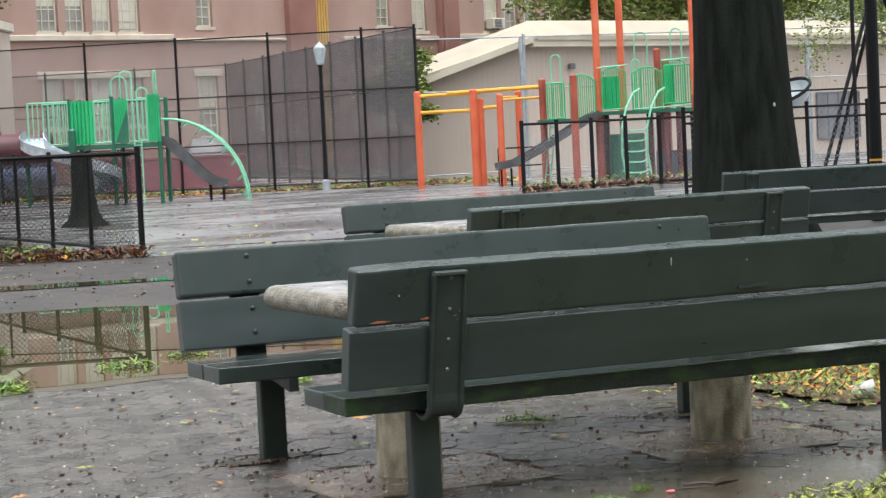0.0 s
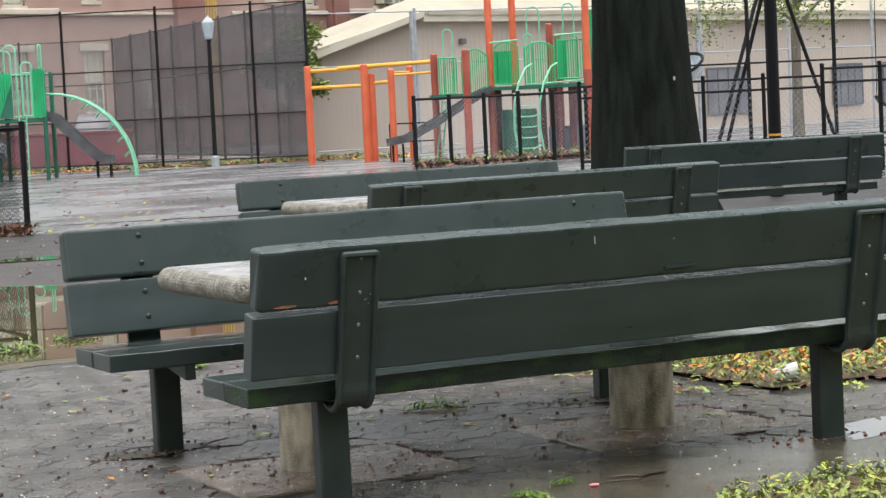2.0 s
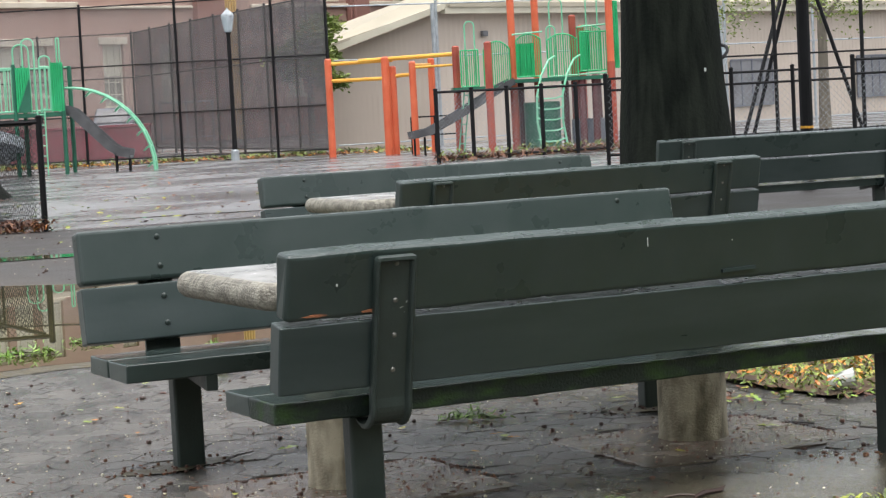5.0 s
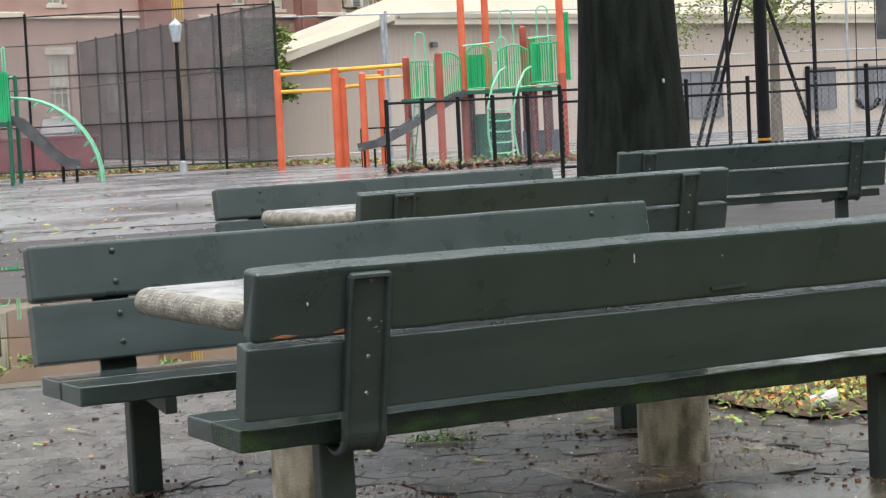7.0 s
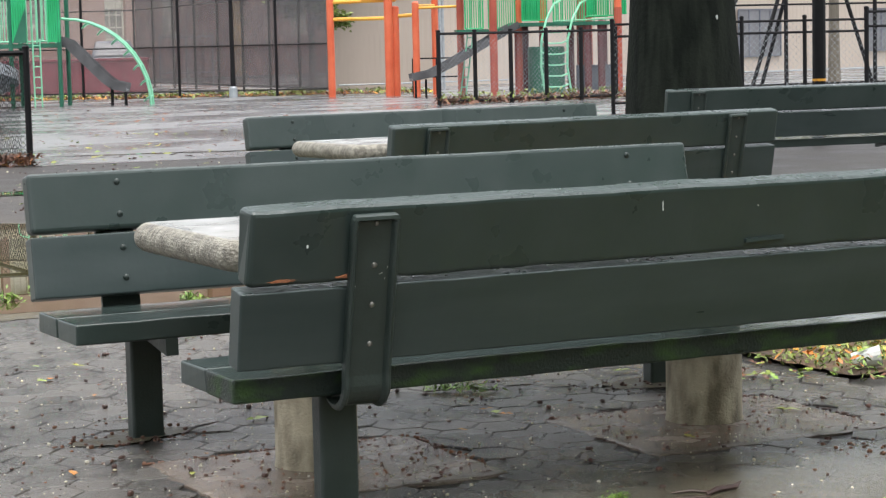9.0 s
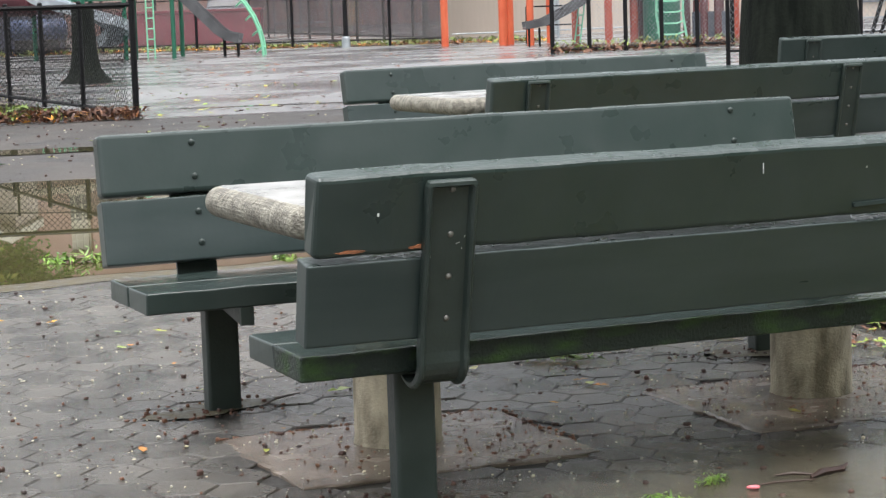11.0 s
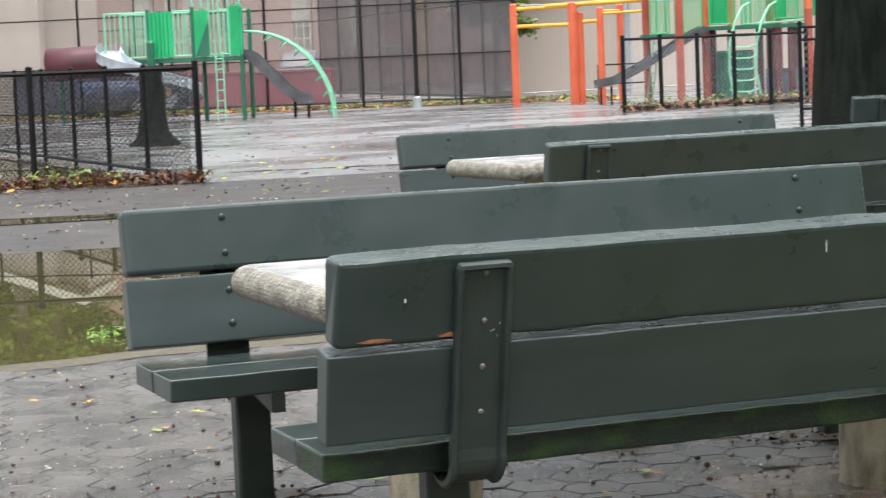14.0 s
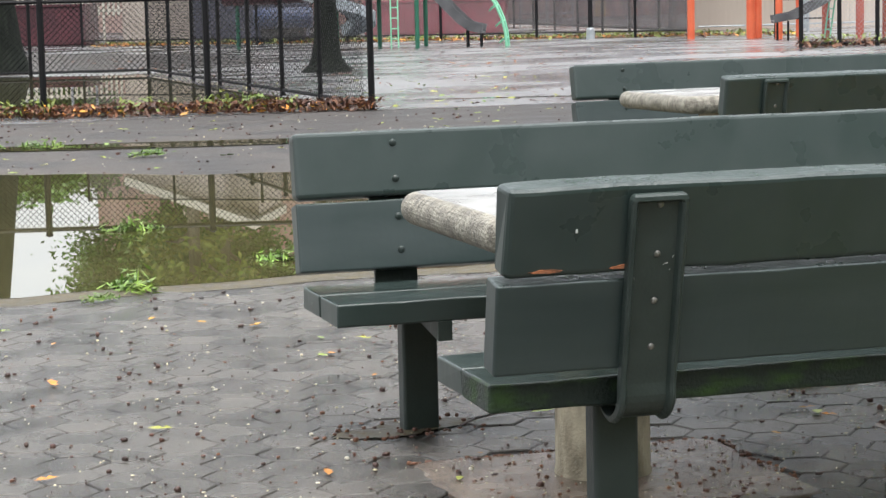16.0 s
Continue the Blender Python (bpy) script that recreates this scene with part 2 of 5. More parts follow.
def film(name, c1, c2, edge_y, edge_x):
    """Thin silt washed over the paving: ragged, gone beyond its edges."""
    m = mat(name, c1, c2, 5, (0.05, 0.24), bump=0.15, fine=180, placed=True)
    n, l = m.node_tree.nodes, m.node_tree.links
    b, out = n["Principled BSDF"], n["Material Output"]
    geo, sep, no = n.new("ShaderNodeNewGeometry"), n.new("ShaderNodeSeparateXYZ"), n.new("ShaderNodeTexNoise")
    no.inputs["Scale"].default_value, no.inputs["Detail"].default_value = 5.5, 6
    l.new(geo.outputs["Position"], sep.inputs["Vector"])
    l.new(geo.outputs["Position"], no.inputs["Vector"])
    fy, fx, fn = (n.new("ShaderNodeMapRange") for _ in range(3))
    fy.inputs["From Min"].default_value, fy.inputs["From Max"].default_value = edge_y
    fx.inputs["From Min"].default_value, fx.inputs["From Max"].default_value = edge_x
    l.new(sep.outputs["Y"], fy.inputs["Value"])
    l.new(sep.outputs["X"], fx.inputs["Value"])
    mul, add = n.new("ShaderNodeMath"), n.new("ShaderNodeMath")
    mul.operation, add.operation = "MULTIPLY", "ADD"
    l.new(fy.outputs["Result"], mul.inputs[0])
    l.new(fx.outputs["Result"], mul.inputs[1])
    l.new(mul.outputs["Value"], add.inputs[0])
    l.new(no.outputs["Fac"], add.inputs[1])
    fn.inputs["From Min"].default_value, fn.inputs["From Max"].default_value = 0.72, 1.12
    fn.inputs["To Max"].default_value = 0.94
    l.new(add.outputs["Value"], fn.inputs["Value"])
    t, mx = n.new("ShaderNodeBsdfTransparent"), n.new("ShaderNodeMixShader")
    l.new(fn.outputs["Result"], mx.inputs["Fac"])
    l.new(t.outputs["BSDF"], mx.inputs[1])
    l.new(b.outputs["BSDF"], mx.inputs[2])
    l.new(mx.outputs["Shader"], out.inputs["Surface"])
    return m


SILT = film("brown_silt_film", (0.058, 0.052, 0.036), (0.110, 0.098, 0.070), (0.62, 0.02), (-0.55, 0.1))
NET_L = screen("thin_fence_net", (0.30, 0.28, 0.27), 0.15)


# ---- mesh helpers ----
def box(bm, x0, x1, y0, y1, z0, z1):
    v = [bm.verts.new(p) for p in ((x0, y0, z0), (x1, y0, z0), (x1, y1, z0), (x0, y1, z0), (x0, y0, z1), (x1, y0, z1), (x1, y1, z1), (x0, y1, z1))]
    for f in ((0, 3, 2, 1), (4, 5, 6, 7), (0, 1, 5, 4), (1, 2, 6, 5), (2, 3, 7, 6), (3, 0, 4, 7)):
        bm.faces.new([v[i] for i in f])
    return v


def soften(bm, width, segments=2):
    bmesh.ops.bevel(bm, geom=bm.edges[:], offset=width, segments=segments, affect="EDGES", profile=0.5)


def tube(bm, pts, radius, seg=8, caps=True):
    """A pipe along points, with one radius or one for each point."""
    pts = [Vector(p) for p in pts]
    rad = radius if isinstance(radius, (list, tuple)) else [radius] * len(pts)
    rings, side = [], None
    for i, p in enumerate(pts):
        d = (pts[min(i + 1, len(pts) - 1)] - pts[max(i - 1, 0)]).normalized()
        if side is None:
            side = d.cross(Vector((0, 0, 1)) if abs(d.z) < 0.9 else Vector((1, 0, 0))).normalized()
        else:
            side = (side - d * side.dot(d)).normalized()
        up = d.cross(side)
        rings.append([bm.verts.new(p + rad[i] * (math.cos(2 * math.pi * k / seg) * side + math.sin(2 * math.pi * k / seg) * up)) for k in range(seg)])
    for a, b in zip(rings, rings[1:]):
        for k in range(seg):
            bm.faces.new((a[k], a[(k + 1) % seg], b[(k + 1) % seg], b[k]))
    if caps:
        bm.faces.new(rings[0][::-1])
        bm.faces.new(rings[-1])


def mesh_of(bm, name, material, smooth=False):
    bmesh.ops.recalc_face_normals(bm, faces=bm.faces[:])
    me = bpy.data.meshes.new(name)
    bm.to_mesh(me)
    bm.free()
    for m in material if isinstance(material, (list, tuple)) else (material,):
        me.materials.append(m)
    if smooth:
        for p in me.polygons:
            p.use_smooth = True
    return me


def part(name, bm, material, parent, label="", smooth=False):
    ob = new(name, mesh_of(bm, name, material, smooth))
    ob.parent = parent
    if label:
        ob["label"] = label
    return ob


def thing(name, label, category, m, group="", kind=""):
    ob = new(name)
    ob.empty_display_size = 0.2
    ob.matrix_world = m
    return tagged(ob, label, category, group, kind)


def solid(name, bm, material, m, label, category, group="", kind="", smooth=False):
    ob = new(name, mesh_of(bm, name, material, smooth))
    ob.matrix_world = m
    return tagged(ob, label, category, group, kind)


def B():
    return bmesh.new()


TURN = -23.7
RX, RY = math.cos(radians(23.7)), -math.sin(radians(23.7))


def far(u, d, z=0.0, rz=0.0):
    """The far half of the place: u metres across and d metres away from the first standpoint."""
    return pose(-2.82 + u * RX - d * RY, -6.37 + u * RY + d * RX, z, 0, 0, TURN + rz)


def spot(u, d, z=0.0):
    return far(u, d, z).translation


# ---- ground ----
bm = B()
EXT = 900
xs = [math.copysign(abs(i / 30) ** 3, i) * EXT for i in range(-30, 31)]
grid = [[bm.verts.new((x + 4, y + 15, -0.014)) for x in xs] for y in xs]
for j in range(60):
    for i in range(60):
        bm.faces.new((grid[j][i], grid[j][i + 1], grid[j + 1][i + 1], grid[j + 1][i]))
solid("ground", bm, ASPHALT, pose(0, 0, 0), "wet dark grey asphalt of the park and the court", "ground", kind="structure")


def blob(cx, cy, rx, ry, seed, z, rough=0.22, n=72, turn=0.0):
    """An irregular flat outline for puddles and beds."""
    bm = B()
    vs = []
    for k in range(n):
        t = 2 * math.pi * k / n
        f = 1 + rough * noise.noise((math.cos(t) * 1.4 + seed, math.sin(t) * 1.4, seed * 2.3)) + 0.35 * rough * noise.noise((math.cos(t) * 6 + seed, math.sin(t) * 6, 1.7))
        x, y = rx * f * math.cos(t), ry * f * math.sin(t)
        vs.append(bm.verts.new((cx + x * math.cos(turn) - y * math.sin(turn), cy + x * math.sin(turn) + y * math.cos(turn), z)))
    bm.faces.new(vs)
    bmesh.ops.triangulate(bm, faces=bm.faces[:])
    return bm


bm = B()
edge = []
for k in range(80):
    t = k / 79
    edge.append((-6 + 60 * t, 19.0 + 0.5 * noise.noise((t * 14, 0, 0)) + 0.25 * noise.noise((t * 60, 3, 0)) - 4.5 * t))
lo = [bm.verts.new((x, y, -0.0105)) for x, y in edge]
hi = [bm.verts.new((x * 1.0 + 6, 72, -0.0105)) for x, y in edge]
for k in range(79):
    bm.faces.new((lo[k], lo[k + 1], hi[k + 1], hi[k]))
solid("court", bm, COURT, pose(0, 0, 0), "pale wet concrete of the play court", "court", kind="structure")
for cx, cy, rx, ry, sd, tn in ((-0.7, 8.1, 4.0, 3.35, 3.1, -0.15), (1.2, 14.2, 2.6, 0.35, 7.7, -0.2), 
                               (6.3, 19.6, 1.5, 0.10, 9.5, -0.3), (2.30, 0.36, 0.42, 0.13, 4.1, 0.3)):
    solid("puddle", blob(cx, cy, rx, ry, sd, (0.0032 if cx == -0.7 else -0.0065) if cy > 4 else 0.0064, (0.22 if cy < 20 else 0.08) if cy > 4 else 0.5, turn=tn), WATER, pose(0, 0, 0), "still brown puddle mirroring trees and buildings" if cy > 4 else "thin film of rain water on the paving", "puddle", kind="structure")

solid("wet_path", blob(-0.3, 39.6, 7.2, 8.0, 5.5, -0.0088, 0.2), ASPHALT, pose(0, 0, 0), "dark wet asphalt beyond the flooded bed", "ground", kind="structure")
solid("silt", blob(-0.7, 8.0, 4.12, 3.50, 3.1, 0.0016, 0.22, turn=-0.15), DIRT, pose(0, 0, 0), "brown silt along the puddle's rim", "mud", kind="structure")
# flooded bed inside the low fences
bm = B()
bed = [Vector(p) for p in ((4.05, 18.62), (3.66, 31.3), (-3.7, 32.9), (-4.4, 20.6))]
rim = []
for k in range(4):
    p, q = bed[k], bed[(k + 1) % 4]
    for i in range(24):
        c = p.lerp(q, i / 24)
        rim.append(bm.verts.new((c.x + 0.16 * noise.noise((c.x * 2, c.y * 2, 0)), c.y + 0.16 * noise.noise((c.x * 2, c.y * 2, 7)), -0.0085)))
bm.faces.new(rim)
bmesh.ops.triangulate(bm, faces=bm.faces[:])
solid("puddle", bm, WATER, pose(0, 0, 0), "shallow brown flood water inside the low fences", "puddle", kind="structure")


# ---- benches and tables ----
LEAN = 0.21


def plank(x0, x1, thick, height, seed, wear=0.004, bevel=0.008):
    """A board with rounded, slightly knocked edges, lying in x with its height in z, its outer face at y = 0."""
    bm = B()
    box(bm, x0, x1, 0, thick, 0, height)
    bmesh.ops.subdivide_edges(bm, edges=[e for e in bm.edges if abs(e.verts[0].co.x - e.verts[1].co.x) > 0.5], cuts=40)
    bm.normal_update()
    sharp = [e for e in bm.edges if e.calc_face_angle(0) > 0.5]
    bmesh.ops.bevel(bm, geom=sharp, offset=bevel, segments=3, affect="EDGES", profile=0.5)
    for v in bm.verts:
        q = v.co * 9 + Vector((seed, seed * 2, 0))
        v.co += Vector((0, noise.noise(q), noise.noise(q + Vector((7, 3, 1))))) * wear * 0.5
        end = min(v.co.x - x0, x1 - v.co.x)
        if end < 0.03:
            v.co.x += wear * noise.noise(q * 3)
    return bm


def outer(z):
    return 0.016 + (0.80 - z) * LEAN


def bench(m, group, mossy=False, worn=False, x0=-0.325, x1=2.245, drop=0.0):
    ob = thing("park_bench", "mossy, chipped dark green park bench of thick wet planks" if worn else "dark green painted park bench of thick wet planks", "bench", m, group)
    tilt = math.degrees(math.atan(LEAN))
    for k, (z0, h, off) in enumerate(((0.651, 0.192, 0.0), (0.444, 0.199, -0.012))):
        bm = plank(x0 + off, x1 - off * 0.5, 0.070, h, 3 + k, 0.007 if worn and k == 0 else 0.004, 0.014 if k == 0 else 0.006)
        bm.normal_update()
        # upward faces take the wet paint with sky sheen in its colour
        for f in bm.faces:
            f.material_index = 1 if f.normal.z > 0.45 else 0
        p = part("back_plank", bm, [PAINT_WET if k == 0 else PAINT, WET_LIT_TOP], ob)
        p.matrix_local = pose(0, outer(z0 - drop), z0 - drop, tilt)
    for k, y0 in enumerate((0.160, 0.368)):
        bm = plank(x0 + 0.005 * k, x1, 0.198, 0.063, 11 + k, 0.007 if worn else 0.004, 0.006)
        bm.normal_update()
        for f in bm.faces:
            f.material_index = 1 if f.normal.z > 0.9 else 0
        p = part("seat_plank", bm, [(MOSSY if mossy else PAINT_WET) if k == 0 else PAINT_WET, WET_SEAT], ob, "mossy seat plank" if mossy and k == 0 else "")
        p.matrix_local = pose(0, y0, 0.354 if worn else 0.347)
    for xs_ in (0.0, 1.92):
        bm = B()
        # a channel that runs down the back and hooks under the seat
        path = [(0, outer(z) - 0.006, z) for z in (0.819, 0.816, 0.808, 0.800, 0.7, 0.56, 0.46, 0.41)]
        cy, cz, rr = outer(0.41) + 0.056, 0.394, 0.062
        for a in range(10, 140, 13):
            path.append((0, cy - rr * math.cos(radians(a)), cz - rr * math.sin(radians(a)) * 1.0))
        w = 0.064
        rings = []
        for i, p in enumerate(path):
            d = (Vector(path[min(i + 1, len(path) - 1)]) - Vector(path[max(i - 1, 0)])).normalized()
            o = Vector((0, d.z, -d.y))
            fl = 0.022 - 0.0014 * max(0, i - 9)
            half = [(-w, 0), (-w + 0.001, fl - 0.006), (-w + 0.005, fl - 0.001), (-w + 0.010, fl), (-w + 0.015, fl - 0.005), (-w + 0.020, 0.006)]
            sec = half + [(-s, u) for s, u in half[::-1]]
            if i < 3:
                sec = [(s * (0.84, 0.92, 0.98)[i], (u if u < 0.001 else fl * (0.45, 0.85, 0.95)[i])) for s, u in sec]
            rings.append([bm.verts.new(Vector(p) + Vector((s, 0, 0)) + u * o) for s, u in sec])
        for a, b in zip(rings, rings[1:]):
            for k in range(12):
                bm.faces.new((a[k], a[(k + 1) % 12], b[(k + 1) % 12], b[k]))
        bm.faces.new(rings[0])
        bm.faces.new(rings[-1][::-1])
        strap = part("strap", bm, STEEL, ob, "dark green steel channel strap")
        strap.matrix_local = pose(xs_, 0, 0)
        for z in (0.795, 0.690, 0.590, 0.490):
            bm = B()
            bmesh.ops.create_uvsphere(bm, u_segments=10, v_segments=6, radius=0.0082)
            for v in bm.verts:
                v.co.y *= 0.7
            bolt = part("bolt", bm, BOLT, strap, smooth=True)
            bolt.matrix_local = pose(0.004, outer(z) - 0.011, z)
        for z in (0.81, 0.707, 0.60, 0.505):
            bm = B()
            bmesh.ops.create_uvsphere(bm, u_segments=10, v_segments=6, radius=0.011)
            for v in bm.verts:
                v.co.y *= 0.6
            bolt = part("bolt", bm, STEEL, strap, "painted bolt head", smooth=True)
            bolt.matrix_local = pose(0.0, outer(z - drop) + 0.072, z - drop * 0.5)
        bm = B()
        box(bm, -0.052, 0.052, -0.032, 0.032, -0.02, 0.345)
        soften(bm, 0.010, 3)
        leg = part("leg", bm, STEEL, ob)
        leg.matrix_local = pose(xs_ - 0.004, 0.285, 0)
        bm = B()
        v = [bm.verts.new(p) for s in (-0.02, 0.02) for p in ((s, -0.14, 0.348), (s, 0.285, 0.348), (s, 0.285, 0.294), (s, 0.10, 0.322), (s, -0.05, 0.318), (s, -0.14, 0.330))]
        bm.faces.new(v[:6])
        bm.faces.new(v[6:][::-1])
        for k in range(6):
            bm.faces.new((v[k], v[6 + k], v[6 + (k + 1) % 6], v[(k + 1) % 6]))
        br = part("bracket", bm, STEEL, ob)
        br.matrix_local = pose(xs_ - 0.004, 0.285, 0)
    if worn:
        for x, z, w_, h_ in ((-0.065, 0.6605, 0.032, 0.0045), (-0.235, 0.660, 0.036, 0.004)):
            bm = B()
            rim = [(math.cos(a * 0.349) * w_ * (1 + 0.5 * noise.noise((a * 1.3, x * 9, 1))), math.sin(a * 0.349) * h_ * (1 + 0.8 * noise.noise((a * 1.7, x * 7, 4)))) for a in range(18)]
            lo, hi = [bm.verts.new((a, 0.003, b)) for a, b in rim], [bm.verts.new((a * 0.9, -0.0015, b * 0.85)) for a, b in rim]
            bm.faces.new(hi)
            for k in range(18):
                bm.faces.new((lo[k], lo[(k + 1) % 18], hi[(k + 1) % 18], hi[k]))
            ch = part("chip", bm, CHIP, ob, "bare orange wood where paint chipped off")
            ch.matrix_local = pose(x, outer(z + 0.004) - 0.003, z + 0.004)
        for x, z, w_, h_ in ((-0.172, 0.746, 0.002, 0.004), (0.83, 0.79, 0.0008, 0.013), (1.13, 0.775, 0.001, 0.002)):
            bm = B()
            box(bm, -w_, w_, -0.001, 0.002, -h_, h_)
            d = part("drip", bm, WHITE_SPOT, ob, "white speck on the paint")
            d.matrix_local = pose(x, outer(z) - 0.002, z)
        for x, z, w_, h_, tilt in ((0.040, 0.683, 0.0012, 0.006, 25), (0.024, 0.668, 0.0010, 0.010, 70), (0.034, 0.655, 0.0008, 0.004, 10), (-0.047, 0.660, 0.0014, 0.007, 5), (-0.044, 0.640, 0.0010, 0.005, 0)):
            bm = B()
            box(bm, -w_ * 0.6, w_ * 0.6, -0.002, 0.002, -h_ * 0.6, h_ * 0.6)
            d = part("drip", bm, WHITE_SPOT, ob, "white scratch on the strap")
            d.matrix_local = pose(x, outer(z) - 0.0105, z, 0, tilt, 0)
        bm = B()
        box(bm, -0.06, 0.06, -0.008, 0.002, -0.006, 0.004)
        for v in bm.verts:
            if v.co.x > 0:
                v.co.z += 0.004
        s = part("splinter", bm, PAINT, ob, "lifted splinter of the plank")
        s.matrix_local = pose(1.16, outer(0.68) - 0.002, 0.682)
    return ob


def stone_table(m, group):
    ob = thing("stone_table", "long concrete park table on round pedestals, wet on top", "table", m, group)
    bm = B()
    rings = []
    x0, x1, y0, y1, zc, hz, rr = -0.192, 2.06, 0.53, 1.375, 0.677, 0.043, 0.07
    prof = [(rr * (1 - math.cos(radians(a))), zc + hz * math.sin(radians(a))) for a in range(-90, 91, 15)]
    for k, (ins, z) in enumerate(prof):
        ring = []
        for cx, cy, a0 in ((x1, y1, 0), (x0, y1, 90), (x0, y0, 180), (x1, y0, 270)):
            c = Vector((cx - math.copysign(0.08, cx - 1), cy - math.copysign(0.08, cy - 0.95), 0))
            for a in range(0, 91, 15):
                q = radians(a0 + a)
                ring.append((c.x + (0.08 - ins * 0.6) * math.cos(q), c.y + (0.08 - ins * 0.6) * math.sin(q)))
        rings.append([bm.verts.new((x, y, z + 0.0015 * noise.noise((x * 25, y * 25, z * 25)))) for x, y in ring])
    for a, b in zip(rings, rings[1:]):
        for k in range(len(a)):
            bm.faces.new((a[k], a[(k + 1) % len(a)], b[(k + 1) % len(a)], b[k]))
    bm.faces.new(rings[0][::-1])
    bm.faces.new(rings[-1]).material_index = 1
    part("tabletop", bm, [CONC, CONC_LIT_TOP], ob, "slab with rough rounded aggregate edge, wet top paled as sky sheen")
    for x in (0.25, 1.60):
        bm = B()
        tube(bm, [(0, 0, z) for z in (-0.02, 0.0, 0.02, 0.3, 0.62, 0.64)], [0.128, 0.127, 0.122, 0.121, 0.120, 0.12], 32)
        p = part("pedestal", bm, PED, ob, "stained concrete pedestal", smooth=False)
        for f in p.data.polygons:
            f.use_smooth = abs(f.normal.z) < 0.5
        p.matrix_local = pose(x, 1.02, 0)
    return ob


bench(pose(0, 0, 0), "benches round the tables", mossy=True, worn=True)
plain = bench(pose(1.885, 2.04, 0, 0, 0, 180), "benches round the tables", x0=-0.255, x1=2.215, drop=0.010)
tab = stone_table(pose(0, 0, 0), "stone tables")


def set_at(x, y, z, rz, dx=-0.035):
    m = pose(x, y, z, 0, 0, rz)
    copy_thing(plain, m)
    copy_thing(plain, m @ pose(1.92 + dx, 2.04, 0, 0, 0, 180))
    copy_thing(tab, m)


set_at(2.68, 5.12, -0.025, 4.0, 0.13)
copy_thing(plain, pose(7.0, 9.36, -0.02, 0, 0, -6.4))


# concrete footings under the pedestals
for x in (0.25, 1.60):
    bm = B()
    lo, mid, hi = [], [], []
    for k in range(96):
        t = 2 * math.pi * k / 96
        c, s = math.cos(t), math.sin(t)
        f = (c ** 24 + s ** 24) ** (-1 / 24) * (1 + 0.04 * noise.noise((c * 3 + x, s * 3, 0)) + 0.03 * noise.noise((c * 11, s * 11, x)))
        px, py = x - 0.01 + 0.43 * f * c, 0.945 + 0.36 * f * s
        lo.append(bm.verts.new((px, py, -0.05)))
        mid.append(bm.verts.new((px, py, 0.0005)))
        hi.append(bm.verts.new((x + (px - x) * 0.975, 0.945 + (py - 0.945) * 0.97, 0.0042)))
    for a, b in ((lo, mid), (mid, hi)):
        for k in range(96):
            bm.faces.new((a[k], a[(k + 1) % 96], b[(k + 1) % 96], b[k]))
    bm.faces.new(hi)
    solid("footing", bm, PAD, pose(0, 0, 0, 0, 0, 0), "wet brown concrete footing slab under a table", "footing", "table footings", kind="structure")


# ---- fences ----
def chainlink(bm, length, height, z0, cell=0.075, wire=0.0024):
    n = int((length + height) / cell)
    for k in range(n):
        for s in (0, 1):
            a = k * cell - height
            p, q = [a, 0.0], [a + height, height]
            if p[0] < 0:
                p = [0.0, -a]
            if q[0] > length:
                q = [length, length - a]
            if q[0] - p[0] < 0.02:
                continue
            x0, x1 = (p[0], q[0]) if s == 0 else (length - p[0], length - q[0])
            y = 0.003 if s else -0.003
            P, Q = Vector((x0, y, z0 + p[1])), Vector((x1, y, z0 + q[1]))
            d = (Q - P).normalized()
            up = Vector((-d.z, 0, d.x))
            ring = []
            for c in (P, Q):
                ring.append([bm.verts.new(c + wire * v) for v in (up, -0.5 * up + Vector((0, 0.87, 0)), -0.5 * up - Vector((0, 0.87, 0)))])
            for i in range(3):
                bm.faces.new((ring[0][i], ring[0][(i + 1) % 3], ring[1][(i + 1) % 3], ring[1][i]))


def fence(p, q, height, spans, rails, post_r, rail_r, label, post_mat=BLACK, link=0.0, net=None, net_label="", cell=0.075, wire=0.0024, ends=(True, True), group="", wire_mat=None):
    """A run of fence from p to q (x, y): posts, rails, and chain link or a net between them."""
    p, q = Vector(p), Vector(q)
    length = (q - p).length
    m = Matrix.Translation((p.x, p.y, 0)) @ Matrix.Rotation(math.atan2(q.y - p.y, q.x - p.x), 4, "Z")
    ob = thing("fence", label, "fence", m, group)
    bm = B()
    tube(bm, [(0, 0, -0.03), (0, 0, height + 0.02), (0, 0, height + 0.045), (0, 0, height + 0.06)], [post_r, post_r, post_r * 1.15, post_r * 0.5], 8)
    me = mesh_of(bm, "post", post_mat)
    for k in range(spans + 1):
        if (k == 0 and not ends[0]) or (k == spans and not ends[1]):
            continue
        o = new("post", me)
        o.parent = ob
        o.matrix_local = pose(length * k / spans, 0, 0)
    bm = B()
    tube(bm, [(0, 0, 0), (length, 0, 0)], rail_r, 6)
    me = mesh_of(bm, "rail", post_mat)
    for z in rails:
        o = new("rail", me)
        o.parent = ob
        o.matrix_local = pose(0, 0, z)
    if link:
        bm = B()
        chainlink(bm, length, height - 0.06, 0.05, cell, wire)
        w = part("wire_mesh", bm, wire_mat or BLACK, ob, "diamond wire mesh")
        w["kind"] = "stuff"
    if net:
        bm = B()
        side = net[3] if len(net) > 3 else 0.032
        box(bm, 0, length, side - 0.002, side + 0.002, net[1], net[2])
        part("windscreen", bm, net[0], ob, net_label)
    return ob


LOWF = "low black chain-link fence"
C0 = Vector((4.20, 18.45))
FD = Vector((-1.705, 0.40))
